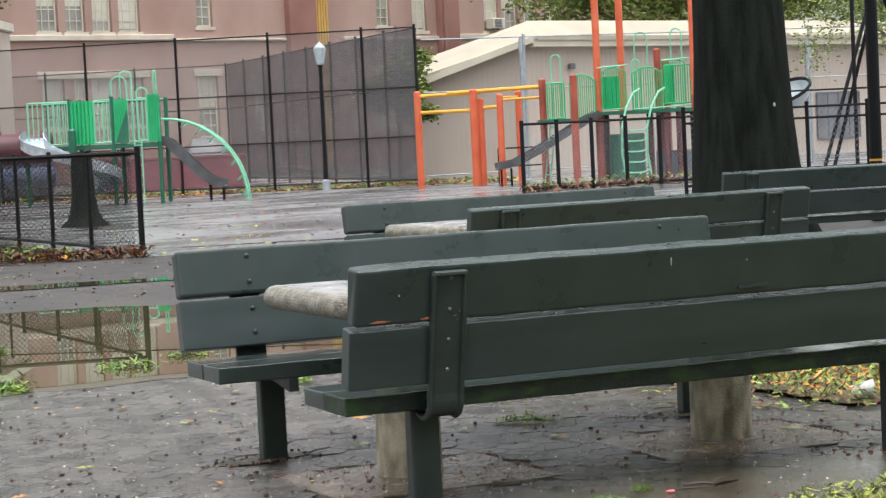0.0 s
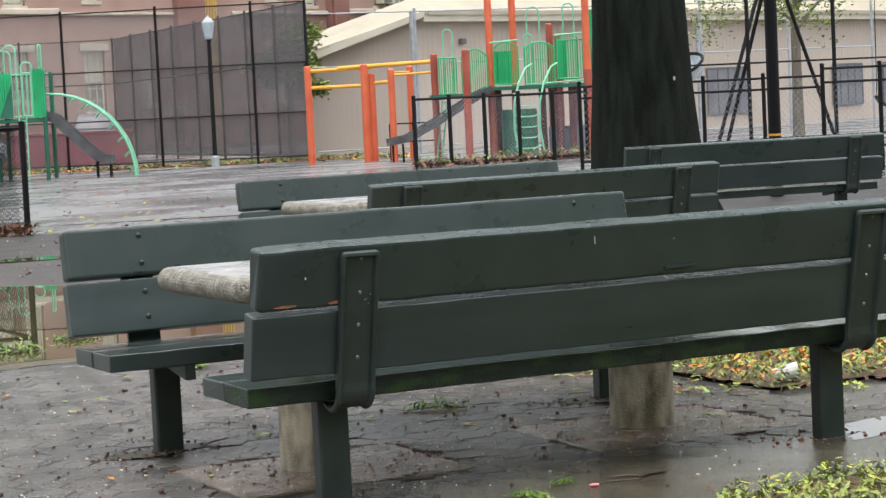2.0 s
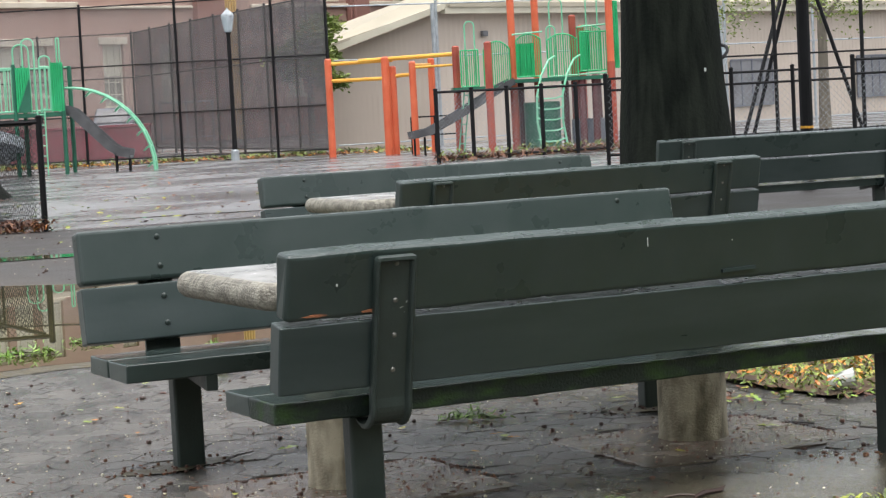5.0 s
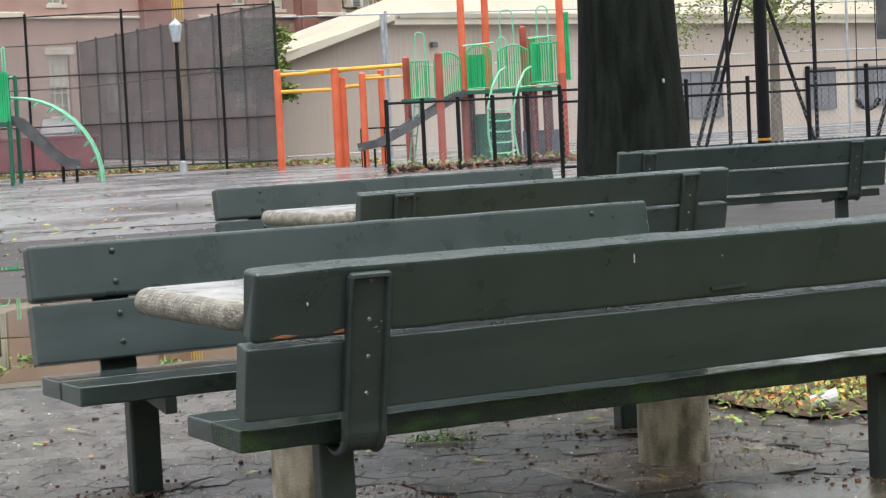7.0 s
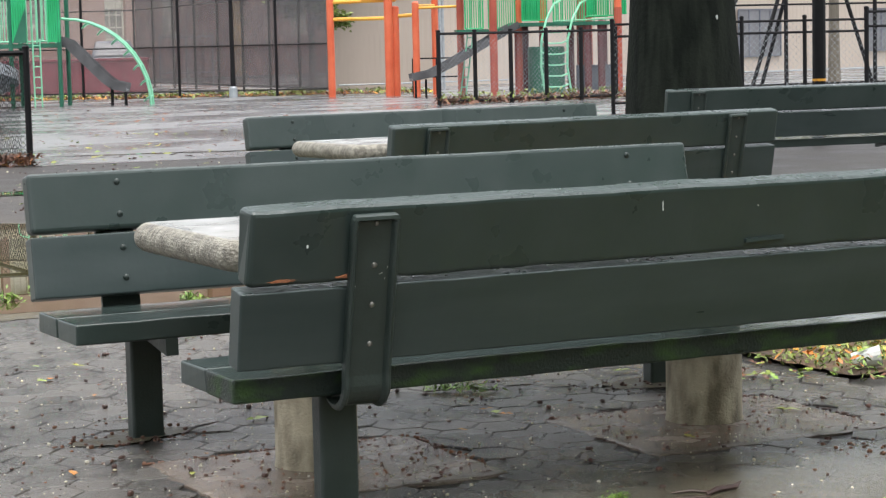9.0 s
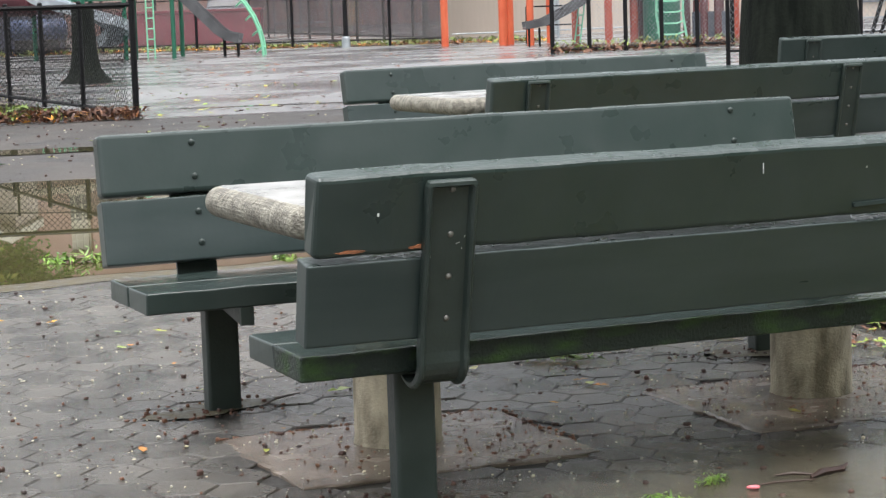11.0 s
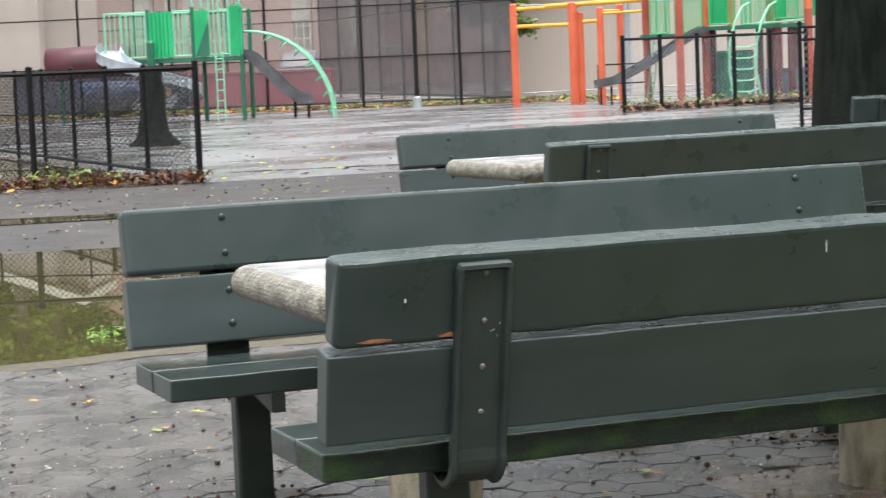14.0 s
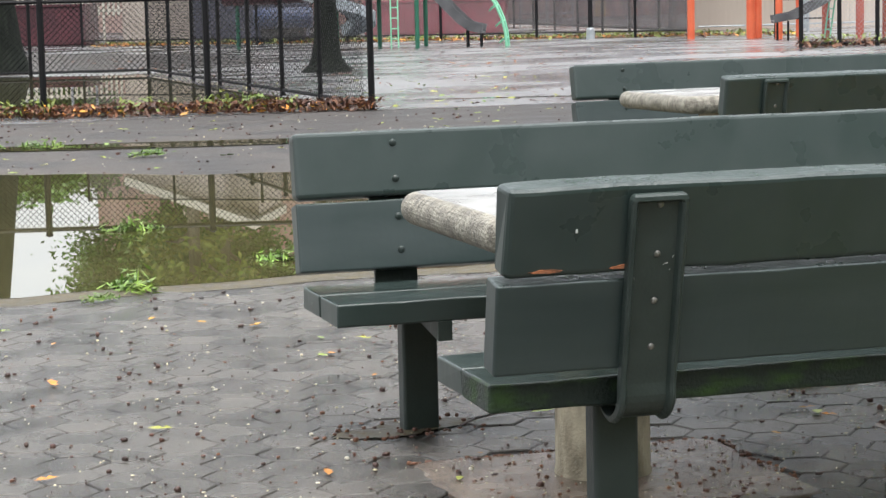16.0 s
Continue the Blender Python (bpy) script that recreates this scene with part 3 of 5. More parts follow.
fence(C0, C0 + 5 * FD, 1.24, 5, (1.22, 0.06), 0.036, 0.026, LOWF + " with dead leaves along its foot", link=1, group="low fences", wire=0.0032, cell=0.062)
BC = Vector((3.80, 31.4))
fence(C0 + Vector((-0.06, 0.1)), BC, 1.22, 7, (1.20, 0.06), 0.030, 0.022, LOWF + " beside the court", link=1, ends=(False, True), group="low fences", wire=0.0034, cell=0.09)
fence(BC, BC + Vector((-7.5, 1.6)), 1.22, 4, (1.20, 0.06), 0.030, 0.022, LOWF + " at the back of the flooded bed", link=1, ends=(False, True), group="low fences", cell=0.1)
s1, s2, s3 = spot(1.74, 44.3), spot(5.4, 45.6), spot(9.0, 46.8)
fence(s1.xy, s2.xy, 1.40, 5, (1.38, 0.06), 0.045, 0.03, LOWF + " with black posts before the climbing frame", link=1, group="low fences", cell=0.09, wire=0.0025, wire_mat=GALV)
s1, s2, s3 = spot(3.5, 30.6), spot(7.15, 31.5), spot(12.5, 32.6)
fence(s1.xy, s2.xy, 1.42, 4, (1.40, 1.24, 0.35), 0.030, 0.019, LOWF + " beside the swings", link=1, group="low fences", cell=0.09, wire=0.002, wire_mat=GALV)
fence(s2.xy, s3.xy, 1.52, 6, (1.50, 1.30, 0.35), 0.034, 0.020, LOWF + " beside the ball court", link=1, group="low fences", cell=0.09, wire=0.002, wire_mat=GALV)
TALL = "tall black ball-court fence"
s1, s2, s3, s4 = spot(-16.3, 57.6), spot(-0.45, 54.8), spot(-7.1, 74), spot(-20, 77)
sm = spot(-1.80, 55.05)
fence(s1.xy, sm.xy, 4.02, 6, (4.0, 2.5, 1.25, 0.15), 0.035, 0.019, TALL, net=(NET_L, 0.1, 4.0), net_label="thin wire net", group="tall fences")
fence(sm.xy, s2.xy, 4.02, 1, (4.0, 2.5, 1.25, 0.15), 0.035, 0.019, TALL + " by the corner", net=(NET_L, 0.1, 4.0), net_label="thin wire net", ends=(False, True), group="tall fences")
fence(s2.xy, s3.xy, 4.0, 8, (3.98, 2.5, 1.25, 0.15), 0.038, 0.019, TALL + " with dark windscreen", net=(NET_D, 0.1, 3.97, -0.05), net_label="dark see-through windscreen", ends=(False, True), group="tall fences")
fence(s3.xy, s4.xy, 4.0, 4, (3.98, 2.5, 1.25, 0.15), 0.038, 0.019, TALL + " far behind the play unit", net=(NET_L, 0.1, 3.97, -0.05), net_label="thin wire net", ends=(False, True), group="tall fences")
s1, s2 = spot(-0.3, 56.0), spot(24, 66)
fence(s1.xy, s2.xy, 3.75, 9, (3.72, 2.35, 0.2), 0.04, 0.022, "tall grey pipe fence before the beige building", post_mat=GALV, ends=(False, True), group="tall fences")
s1, s2 = spot(6.2, 40.5), spot(15.0, 43.0)
fence(s1.xy, s2.xy, 3.6, 5, (3.55, 1.75, 0.3), 0.04, 0.02, "tall thin dark pipe fence round the ball court", group="tall fences")


# ---- trees ----
def tree(u, d, height, trunk_r, crown_r, crown_z, n, seed, label, leaf=LEAF, bark=BARK_G, size=0.16, flat=0.75, lean=0.0):
    rnd = random.Random(seed)
    ob = thing("tree", label, "tree", far(u, d), "trees")
    bm = B()
    tube(bm, [(0, 0, -0.1), (0, 0, 0.25), (lean * 0.3, 0, crown_z * 0.4), (lean, 0, crown_z), (lean * 1.1, 0.1, height * 0.9)],
         [trunk_r * 1.5, trunk_r * 1.1, trunk_r * 0.9, trunk_r * 0.7, trunk_r * 0.2], 12)
    tips = []
    for k in range(9):
        a, z = k * 2.4 + rnd.random(), crown_z * (0.75 + 0.06 * k)
        L = crown_r * (0.5 + 0.4 * rnd.random())
        p0 = Vector((lean * 0.8, 0, z))
        p2 = p0 + Vector((math.cos(a) * L, math.sin(a) * L, L * (0.25 + 0.5 * rnd.random())))
        tube(bm, [p0, (p0 + p2) / 2 + Vector((0, 0, 0.12 * L)), p2], [trunk_r * 0.4, trunk_r * 0.25, trunk_r * 0.08], 6)
        tips.append(p2)
    part("trunk", bm, bark, ob)
    verts, faces = [], []
    cl = [t + Vector((rnd.gauss(0, 0.35), rnd.gauss(0, 0.35), rnd.gauss(0, 0.3))) * crown_r * 0.7 for t in tips for _ in range(4)]
    cl += [Vector((lean + rnd.gauss(0, 0.5) * crown_r, rnd.gauss(0, 0.5) * crown_r, crown_z + flat * crown_r * rnd.uniform(-0.4, 1.3))) for _ in range(26)]
    for i in range(n):
        c = cl[rnd.randrange(len(cl))]
        p = c + Vector((rnd.gauss(0, 1), rnd.gauss(0, 1), rnd.gauss(0, 0.8))) * crown_r * 0.17
        a = Vector((rnd.gauss(0, 1), rnd.gauss(0, 1), rnd.gauss(0, 0.5))).normalized() * size * rnd.uniform(0.6, 1.3)
        b = a.cross(Vector((rnd.gauss(0, 1), rnd.gauss(0, 1), rnd.gauss(0, 1)))).normalized() * size * 0.42
        k = len(verts)
        verts += [p - a, p - b * 0.9, p + a, p + b]
        faces.append((k, k + 1, k + 2, k + 3))
    me = bpy.data.meshes.new("crown")
    me.from_pydata(verts, [], faces)
    me.materials.append(leaf)
    c = new("crown", me)
    c.parent = ob
    return ob


# the great dark trunk behind the benches
ob = thing("tree", "massive old tree with a dark wet trunk", "tree", far(3.30, 23.0), "trees")
bm = B()
rings = []
for z, rad in ((-0.1, 0.72), (0.1, 0.66), (0.4, 0.60), (0.8, 0.565), (1.3, 0.525), (2.0, 0.49), (2.8, 0.465), (4.5, 0.44), (7, 0.40)):
    ring = []
    for k in range(40):
        t = 2 * math.pi * k / 40
        f = 1 + 0.035 * noise.noise((math.cos(t) * 3, math.sin(t) * 3, z * 0.8)) + 0.02 * noise.noise((math.cos(t) * 9, math.sin(t) * 9, z * 2)) + max(0, 0.5 - z) * 0.25 * math.cos(5 * t)
        ring.append(bm.verts.new((rad * f * math.cos(t) - 0.02 * z, rad * f * math.sin(t), z)))
    rings.append(ring)
for a, b in zip(rings, rings[1:]):
    for k in range(40):
        bm.faces.new((a[k], a[(k + 1) % 40], b[(k + 1) % 40], b[k]))
bm.faces.new(rings[-1])
part("trunk", bm, BARK, ob, smooth=True)
rnd = random.Random(5)
verts, faces = [], []
for i in range(7000):
    p = Vector((rnd.gauss(0, 3.2), rnd.gauss(0, 3.2), 8.5 + abs(rnd.gauss(0, 1.8))))
    a = Vector((rnd.gauss(0, 1), rnd.gauss(0, 1), rnd.gauss(0, 0.5))).normalized() * 0.2
    b = a.cross(Vector((rnd.gauss(0, 1), rnd.gauss(0, 1), rnd.gauss(0, 1)))).normalized() * 0.09
    k = len(verts)
    verts += [p - a, p - b, p + a, p + b]
    faces.append((k, k + 1, k + 2, k + 3))
me = bpy.data.meshes.new("crown")
me.from_pydata(verts, [], faces)
me.materials.append(LEAF)
c = new("crown", me)
c.parent = ob
for u_, z_ in ((-0.40, 1.48), (0.23, 1.40)):
    bm = B()
    box(bm, -0.012, 0.012, -0.008, 0.010, -0.020, 0.020)
    soften(bm, 0.006, 1)
    t = part("tag", bm, WHITE_SPOT, ob, "small pale tag nailed to the bark")
    t.matrix_local = pose(u_, -math.sqrt(max(0.01, 0.505 ** 2 - u_ ** 2)) - 0.012, z_)

tree(10.2, 47.0, 6.5, 0.125, 1.7, 3.3, 6500, 11, "young street tree with thin yellow-green leaves", LEAF_Y, size=0.055)
tree(7.6, 88.0, 12, 0.3, 4.2, 6.6, 24000, 12, "broad green tree behind the beige building", LEAF_Y, size=0.14)
tree(12.5, 90.0, 12, 0.3, 4.6, 6.6, 26000, 13, "tall green tree behind the beige building", LEAF_Y, size=0.14)
tree(21.0, 92.0, 13, 0.3, 4.8, 7.0, 24000, 14, "green tree behind the beige building", LEAF_Y, size=0.14)
tree(-15.6, 66.0, 9.5, 0.25, 1.6, 7.2, 4000, 15, "pale green tree before the brick school", LEAF_Y, size=0.16)
tree(-30.0, 66.0, 12, 0.35, 4.0, 5.0, 9000, 16, "dense green tree beside the yard", LEAF, size=0.25)
tree(-18.0, 72.0, 13, 0.25, 3.2, 7.4, 38000, 17, "green tree behind a picket fence", LEAF, size=0.12)
tree(-1.0, 60.0, 4.8, 0.10, 0.75, 2.4, 15000, 19, "slim green tree behind the windscreen", LEAF_Y, size=0.085)
tree(-24.0, 52.0, 11, 0.5, 3.4, 6.2, 6000, 20, "spreading tree beyond the flooded bed", LEAF, BARK, size=0.25)
tree(-15.6, 70.0, 14, 0.25, 3.3, 9.2, 42000, 21, "tall olive green tree behind the beige end wall", LEAF, size=0.12)
tree(-20.6, 68.0, 5.2, 0.15, 2.0, 2.7, 12000, 22, "dark green bushy tree behind the picket fence", LEAF, size=0.16)
# old dark trunk in the flooded bed
bm = B()
tube(bm, [(0, 0, -0.1), (0, 0, 0.1), (0.02, 0, 0.5), (-0.02, 0, 1.4), (-0.22, 0, 4.0), (-0.35, 0, 6.0)], [0.72, 0.58, 0.44, 0.36, 0.26, 0.22], 18)
ob = thing("tree", "old dark tree standing at the edge of the flooded bed", "tree", pose(1.55, 33.9, 0), "trees")
part("trunk", bm, BARK, ob, smooth=True)

# cut stump near the spiral slide
bm = B()
rings = []
for z, rad in ((-0.05, 0.44), (0.03, 0.40), (0.10, 0.31), (0.22, 0.25), (0.5, 0.20), (0.95, 0.185), (1.22, 0.18), (1.25, 0.16)):
    rings.append([bm.verts.new((rad * (1 + (0.14 if z < 0.2 else 0.04) * noise.noise((math.cos(k * 0.314) * 2.4, math.sin(k * 0.314) * 2.4, z)) ) * math.cos(k * 0.314), rad * math.sin(k * 0.314), z)) for k in range(20)])
for a, b in zip(rings, rings[1:]):
    for k in range(20):
        bm.faces.new((a[k], a[(k + 1) % 20], b[(k + 1) % 20], b[k]))
bm.faces.new(rings[-1])
solid("tree_stump", bm, BARK, far(-6.05, 36.7), "tall dark cut tree stump with flared roots", "stump", smooth=True)


# ---- lamp post ----
lamp = thing("street_lamp", "black park lamp post with a pale glass lantern", "lamp", far(-2.86, 54.75))
bm = B()
tube(bm, [(0, 0, -0.02), (0, 0, 0.22), (0, 0, 0.26)], [0.11, 0.10, 0.07], 14)
part("base", bm, GALV, lamp, "pale grey base")
bm = B()
tube(bm, [(0, 0, 0.24), (0, 0, 0.7), (0, 0, 3.1), (0, 0, 3.16)], [0.065, 0.055, 0.048, 0.07], 12)
part("post", bm, BLACK, lamp)
bm = B()
tube(bm, [(0, 0, 3.16), (0, 0, 3.2), (0, 0, 3.52), (0, 0, 3.56)], [0.07, 0.10, 0.155, 0.15], 8)
part("lantern", bm, LAMP_GL, lamp, "frosted glass lantern")
bm = B()
tube(bm, [(0, 0, 3.56), (0, 0, 3.6), (0, 0, 3.68), (0, 0, 3.72), (0, 0, 3.76)], [0.165, 0.15, 0.075, 0.03, 0.012], 8)
for k in range(4):
    a = k * math.pi / 2 + 0.6
    tube(bm, [(0.072 * math.cos(a), 0.072 * math.sin(a), 3.16), (0.162 * math.cos(a), 0.162 * math.sin(a), 3.56)], 0.009, 5)
part("cap", bm, GALV, lamp, "dark lantern cap and ribs")


# ---- left play unit ----
def rail_panel(parent, x0, x1, y, z0, z1, n, material=GREEN_L, bow=0.0, r=0.014, name="railing", rod=None):
    """A pipe railing with upright rods; bow lifts the top rail in the middle."""
    bm = B()
    top = lambda s: z1 + bow * (1 - (2 * s - 1) ** 2)
    tube(bm, [(x0 + (x1 - x0) * s, y, top(s)) for s in (0, 0.17, 0.33, 0.5, 0.67, 0.83, 1)], r * 1.5, 6)
    panel = part(name, bm, material, parent)
    bm = B()
    tube(bm, [(x0, y, z0), (x1, y, z0)], r * 1.5, 6)
    part("bottom_rail", bm, material, panel)
    bm = B()
    tube(bm, [(0, 0, 0), (0, 0, 1)], r, 5)
    me = mesh_of(bm, "rod", material)
    for k in range(n + 1):
        s = k / n
        o = new("rod", me)
        o.parent = panel
        f = 1.6 if k in (0, n) else 1.0
        o.matrix_local = Matrix.LocRotScale((x0 + (x1 - x0) * s, y, z0), None, (f, f, top(s) - z0))
    return panel


def ribbed(x0, x1, y, z0, z1, n):
    """A moulded panel with upright ribs, in one sheet with thickness."""
    bm = B()
    pts = []
    for k in range(n):
        a, w = x0 + (x1 - x0) * k / n, (x1 - x0) / n
        pts += [(a, y), (a + w * 0.12, y - 0.03), (a + w * 0.74, y - 0.03), (a + w * 0.86, y)]
    pts.append((x1, y))
    lo, hi = [bm.verts.new((a, b, z0)) for a, b in pts], [bm.verts.new((a, b, z1)) for a, b in pts]
    l2, h2 = [bm.verts.new((a, y + 0.02, z0)) for a, b in pts], [bm.verts.new((a, y + 0.02, z1)) for a, b in pts]
    for k in range(len(pts) - 1):
        bm.faces.new((lo[k], lo[k + 1], hi[k + 1], hi[k]))
        bm.faces.new((l2[k + 1], l2[k], h2[k], h2[k + 1]))
        bm.faces.new((hi[k], hi[k + 1], h2[k + 1], h2[k]))
        bm.faces.new((lo[k + 1], lo[k], l2[k], l2[k + 1]))
    bm.faces.new((lo[0], hi[0], h2[0], l2[0]))
    bm.faces.new((lo[-1], l2[-1], h2[-1], hi[-1]))
    return bm


play = thing("play_unit", "small green climbing unit with slides and arched climber", "play unit", far(-7.8, 50.5), "play equipment")
bm = B()
box(bm, -1.25, 1.45, -0.75, 0.75, 1.30, 1.40)
soften(bm, 0.01, 1)
part("deck", bm, GREEN_D, play, "dark green deck")
for x, y, h in ((0.36, -0.72, 2.5), (1.42, -0.72, 2.45), (-0.62, -0.72, 2.48), (0.36, 0.72, 2.5), (1.42, 0.72, 2.45), (-0.62, 0.72, 2.48)):
    bm = B()
    tube(bm, [(x, y, -0.02), (x, y, h)], 0.05, 10)
    part("post", bm, GREEN_D, play)
for x0, x1, n in ((-1.58, -0.66, 8), (-0.05, 0.34, 4), (0.95, 1.15, 2)):
    rail_panel(play, x0, x1, -0.74, 1.45, 2.42, n)
rail_panel(play, -1.5, 1.4, 0.74, 1.45, 2.42, 22)
for x0, x1, z1 in ((-0.60, -0.08, 2.42), (0.40, 0.72, 2.42), (1.18, 1.46, 2.50)):
    bm = ribbed(x0, x1, -0.75, 1.42, z1, 6)
    part("panel", bm, GREEN, play, "bright green ribbed panel")
bm = B()
v = [bm.verts.new(p) for p in ((0.42, -0.80, 1.42), (0.72, -0.80, 1.42), (0.72, -0.80, 2.2), (0.42, -0.77, 1.42), (0.72, -0.77, 1.42), (0.72, -0.77, 2.2))]
bm.faces.new(v[:3])
bm.faces.new(v[3:][::-1])
for i, j in ((0, 1), (1, 2), (2, 0)):
    bm.faces.new((v[i], v[j], v[j + 3], v[i + 3]))
part("side_panel", bm, GREEN_D, play, "dark green sloping side panel")
for xc, w, z1, y in ((0.36, 0.36, 2.98, 0.5), (0.70, 0.26, 3.06, -0.7), (1.06, 0.24, 2.66, -0.74), (1.24, 0.06, 3.08, 0.3)):
    bm = B()
    pts = [(xc - w / 2, y, 1.4), (xc - w / 2, y, z1 - w * 0.4)] + [(xc - w / 2 * math.cos(radians(a)), y, z1 - w * 0.4 + w * 0.4 * math.sin(radians(a))) for a in range(20, 180, 20)] + [(xc + w / 2, y, z1 - w * 0.4), (xc + w / 2, y, 1.4)]
    tube(bm, pts, 0.021, 6)
    part("hoop", bm, GREEN_L, play, "pale green hoop rail")


def chute(path, w, h, material, parent, name, label):
    """A slide bed with raised lips that follows a path; the width lies level across it."""
    bm = B()
    rings = []
    for i, p in enumerate(path):
        d = Vector(path[min(i + 1, len(path) - 1)]) - Vector(path[max(i - 1, 0)])
        s = Vector((-d.y, d.x, 0))
        s = s.normalized() if s.length > 1e-4 else Vector((0, 1, 0))
        n = s.cross(d.normalized()) * -1
        if n.z < 0:
            n = -n
        p = Vector(p)
        rings.append([bm.verts.new(p + s * a + n * b) for a, b in ((-w, h), (-w * 0.97, 0.02), (-w * 0.6, 0), (w * 0.6, 0), (w * 0.97, 0.02), (w, h), (w * 1.06, h), (w * 1.03, -0.03), (-w * 1.03, -0.03), (-w * 1.06, h))])
    for a, b in zip(rings, rings[1:]):
        for k in range(10):
            bm.faces.new((a[k], a[(k + 1) % 10], b[(k + 1) % 10], b[k]))
    bm.faces.new(rings[0][::-1])
    bm.faces.new(rings[-1])
    return part(name, bm, material, parent, label)


chute([(1.40, -0.3, 1.38), (1.55, -0.3, 1.33), (2.35, -0.35, 0.52), (2.55, -0.36, 0.38), (2.85, -0.38, 0.31)], 0.26, 0.17, SLIDE, play, "slide", "dark grey straight slide")
for x, y, z in ((2.5, -0.5, 0.36), (2.5, -0.24, 0.36), (2.8, -0.5, 0.3), (2.8, -0.24, 0.3)):
    bm = B()
    tube(bm, [(x, y, z), (x, y, -0.01)], 0.022, 6)
    part("slide_foot", bm, BLACK, play)
spiral = []
for k in range(22):
    a = radians(150 + k * 13)
    spiral.append((-0.72 + 0.78 * math.cos(a) + 0.012 * k, -0.95 + 0.62 * math.sin(a), 1.62 - 0.062 * k))
chute(spiral, 0.27, 0.20, SLIDE_S, play, "spiral_slide", "shiny steel spiral slide")
bm = B()
tube(bm, [(-0.55, -0.95, -0.02), (-0.55, -0.95, 1.75), (-0.55, -0.95, 1.80)], [0.09, 0.09, 0.05], 10)
part("slide_pole", bm, GREEN_D, play)
for y in (-0.55, 0.0):
    bm = B()
    pts = [(1.45 + 1.92 * math.sin(radians(a)), y, 1.93 - 1.95 * (1 - math.cos(radians(a)))) for a in range(0, 91, 9)]
    tube(bm, pts, 0.028, 8)
    arch = part("arch_rail", bm, GREEN_L, play, "pale green arched climbing rail")
for a in range(18, 88, 11):
    bm = B()
    x, z = 1.45 + 1.92 * math.sin(radians(a)), 1.93 - 1.95 * (1 - math.cos(radians(a)))
    tube(bm, [(x, 0.0, z), (x - 0.10, -0.2, z - 0.06), (x - 0.16, -0.3, z - 0.12), (x - 0.10, -0.42, z - 0.06), (x, -0.55, z)], 0.02, 6)
    part("rung", bm, GREEN_L, play)
bm = B()
for x in (0.86, 1.02):
    tube(bm, [(x, -0.86, 0), (x, -0.86, 1.5)], 0.018, 6)
for k in range(6):
    tube(bm, [(0.86, -0.86, 0.2 + k * 0.23), (1.02, -0.86, 0.2 + k * 0.23)], 0.014, 6)
part("ladder", bm, GREEN_L, play)
bm = B()
tube(bm, [(-3.3, 1.1, 1.36), (-2.55, 1.1, 1.38), (-1.9, 1.1, 1.40), (-1.45, 1.0, 1.41)], 0.38, 18)
tube(bm, [(-2.1, 1.1, 1.39), (-2.02, 1.1, 1.39)], 0.42, 18)
part("tube_tunnel", bm, RED_PL, play, "dull red plastic tunnel tube", smooth=True)
for x in (-3.0, -2.0):
    bm = B()
    tube(bm, [(x, 1.1, -0.02), (x, 1.1, 1.05)], 0.05, 8)
    part("tunnel_post", bm, GREEN_D, play)

# ---- right climbing frame ----
climb = thing("climbing_frame", "tall red and green climbing frame with slide and ladders", "climbing frame", far(4.4, 50.6), "play equipment")
for x, y, h, mt in ((-1.87, 0.3, 2.42, RUST), (-1.30, -2.3, 2.42, RUST), (-0.58, 0.0, 5.2, ORANGE), (0.10, 1.4, 5.2, ORANGE), (0.92, 0.9, 3.02, RUST), (1.62, -0.5, 5.2, ORANGE), (1.22, 1.8, 2.8, RUST), (1.25, -0.4, 1.6, MAROON), (0.62, 0.2, 1.5, MAROON), (0.94, -0.45, 1.55, MAROON), (1.46, 0.9, 1.6, MAROON), (-0.40, 0.4, 1.5, MAROON)):
    bm = B()
    tube(bm, [(x, y, -0.02), (x, y, h), (x, y, h + 0.03)], [0.085, 0.085, 0.05], 12)
    part("post", bm, mt, climb)
for x, y, z in ((1.62, -0.5, 1.9), (-0.58, 0.0, 1.4), (0.10, 1.4, 1.5)):
    bm = B()
    tube(bm, [(x, y, 0.02), (x, y, z)], 0.092, 12)
    part("sleeve", bm, RUST, climb, "darker red lower sleeve")
bm = B()
box(bm, -0.65, 1.7, -0.55, 1.5, 1.52, 1.60)
box(bm, -2.0, -0.7, -0.5, 0.6, 1.42, 1.48)
part("deck", bm, GREEN_D, climb, "dark green deck")
rail_panel(climb, -1.78, -1.38, -0.1, 1.5, 2.32, 8, GREEN, r=0.012)
rail_panel(climb, -1.25, -0.66, -0.1, 1.5, 2.32, 12, GREEN, 0.18, r=0.012)
rail_panel(climb, -0.50, 0.05, -0.2, 1.65, 2.5, 11, GREEN, 0.12, r=0.012)
rail_panel(climb, 0.20, 0.88, -0.3, 1.55, 2.45, 13, GREEN, 0.14, r=0.012)
rail_panel(climb, 0.95, 1.60, -0.3, 1.72, 2.60, 12, GREEN, 0.0, r=0.012)
rail_panel(climb, 0.95, 1.60, 1.2, 1.72, 2.70, 12, GREEN, 0.1, r=0.012)
for x0, x1, z0, z1 in ((-0.48, -0.05, 1.66, 2.42), (1.02, 1.25, 1.75, 2.65), (1.66, 1.92, 1.75, 3.3)):
    bm = ribbed(x0, x1, 0.27, z0, z1, 5)
    part("panel", bm, GREEN, climb, "bright green ribbed panel")
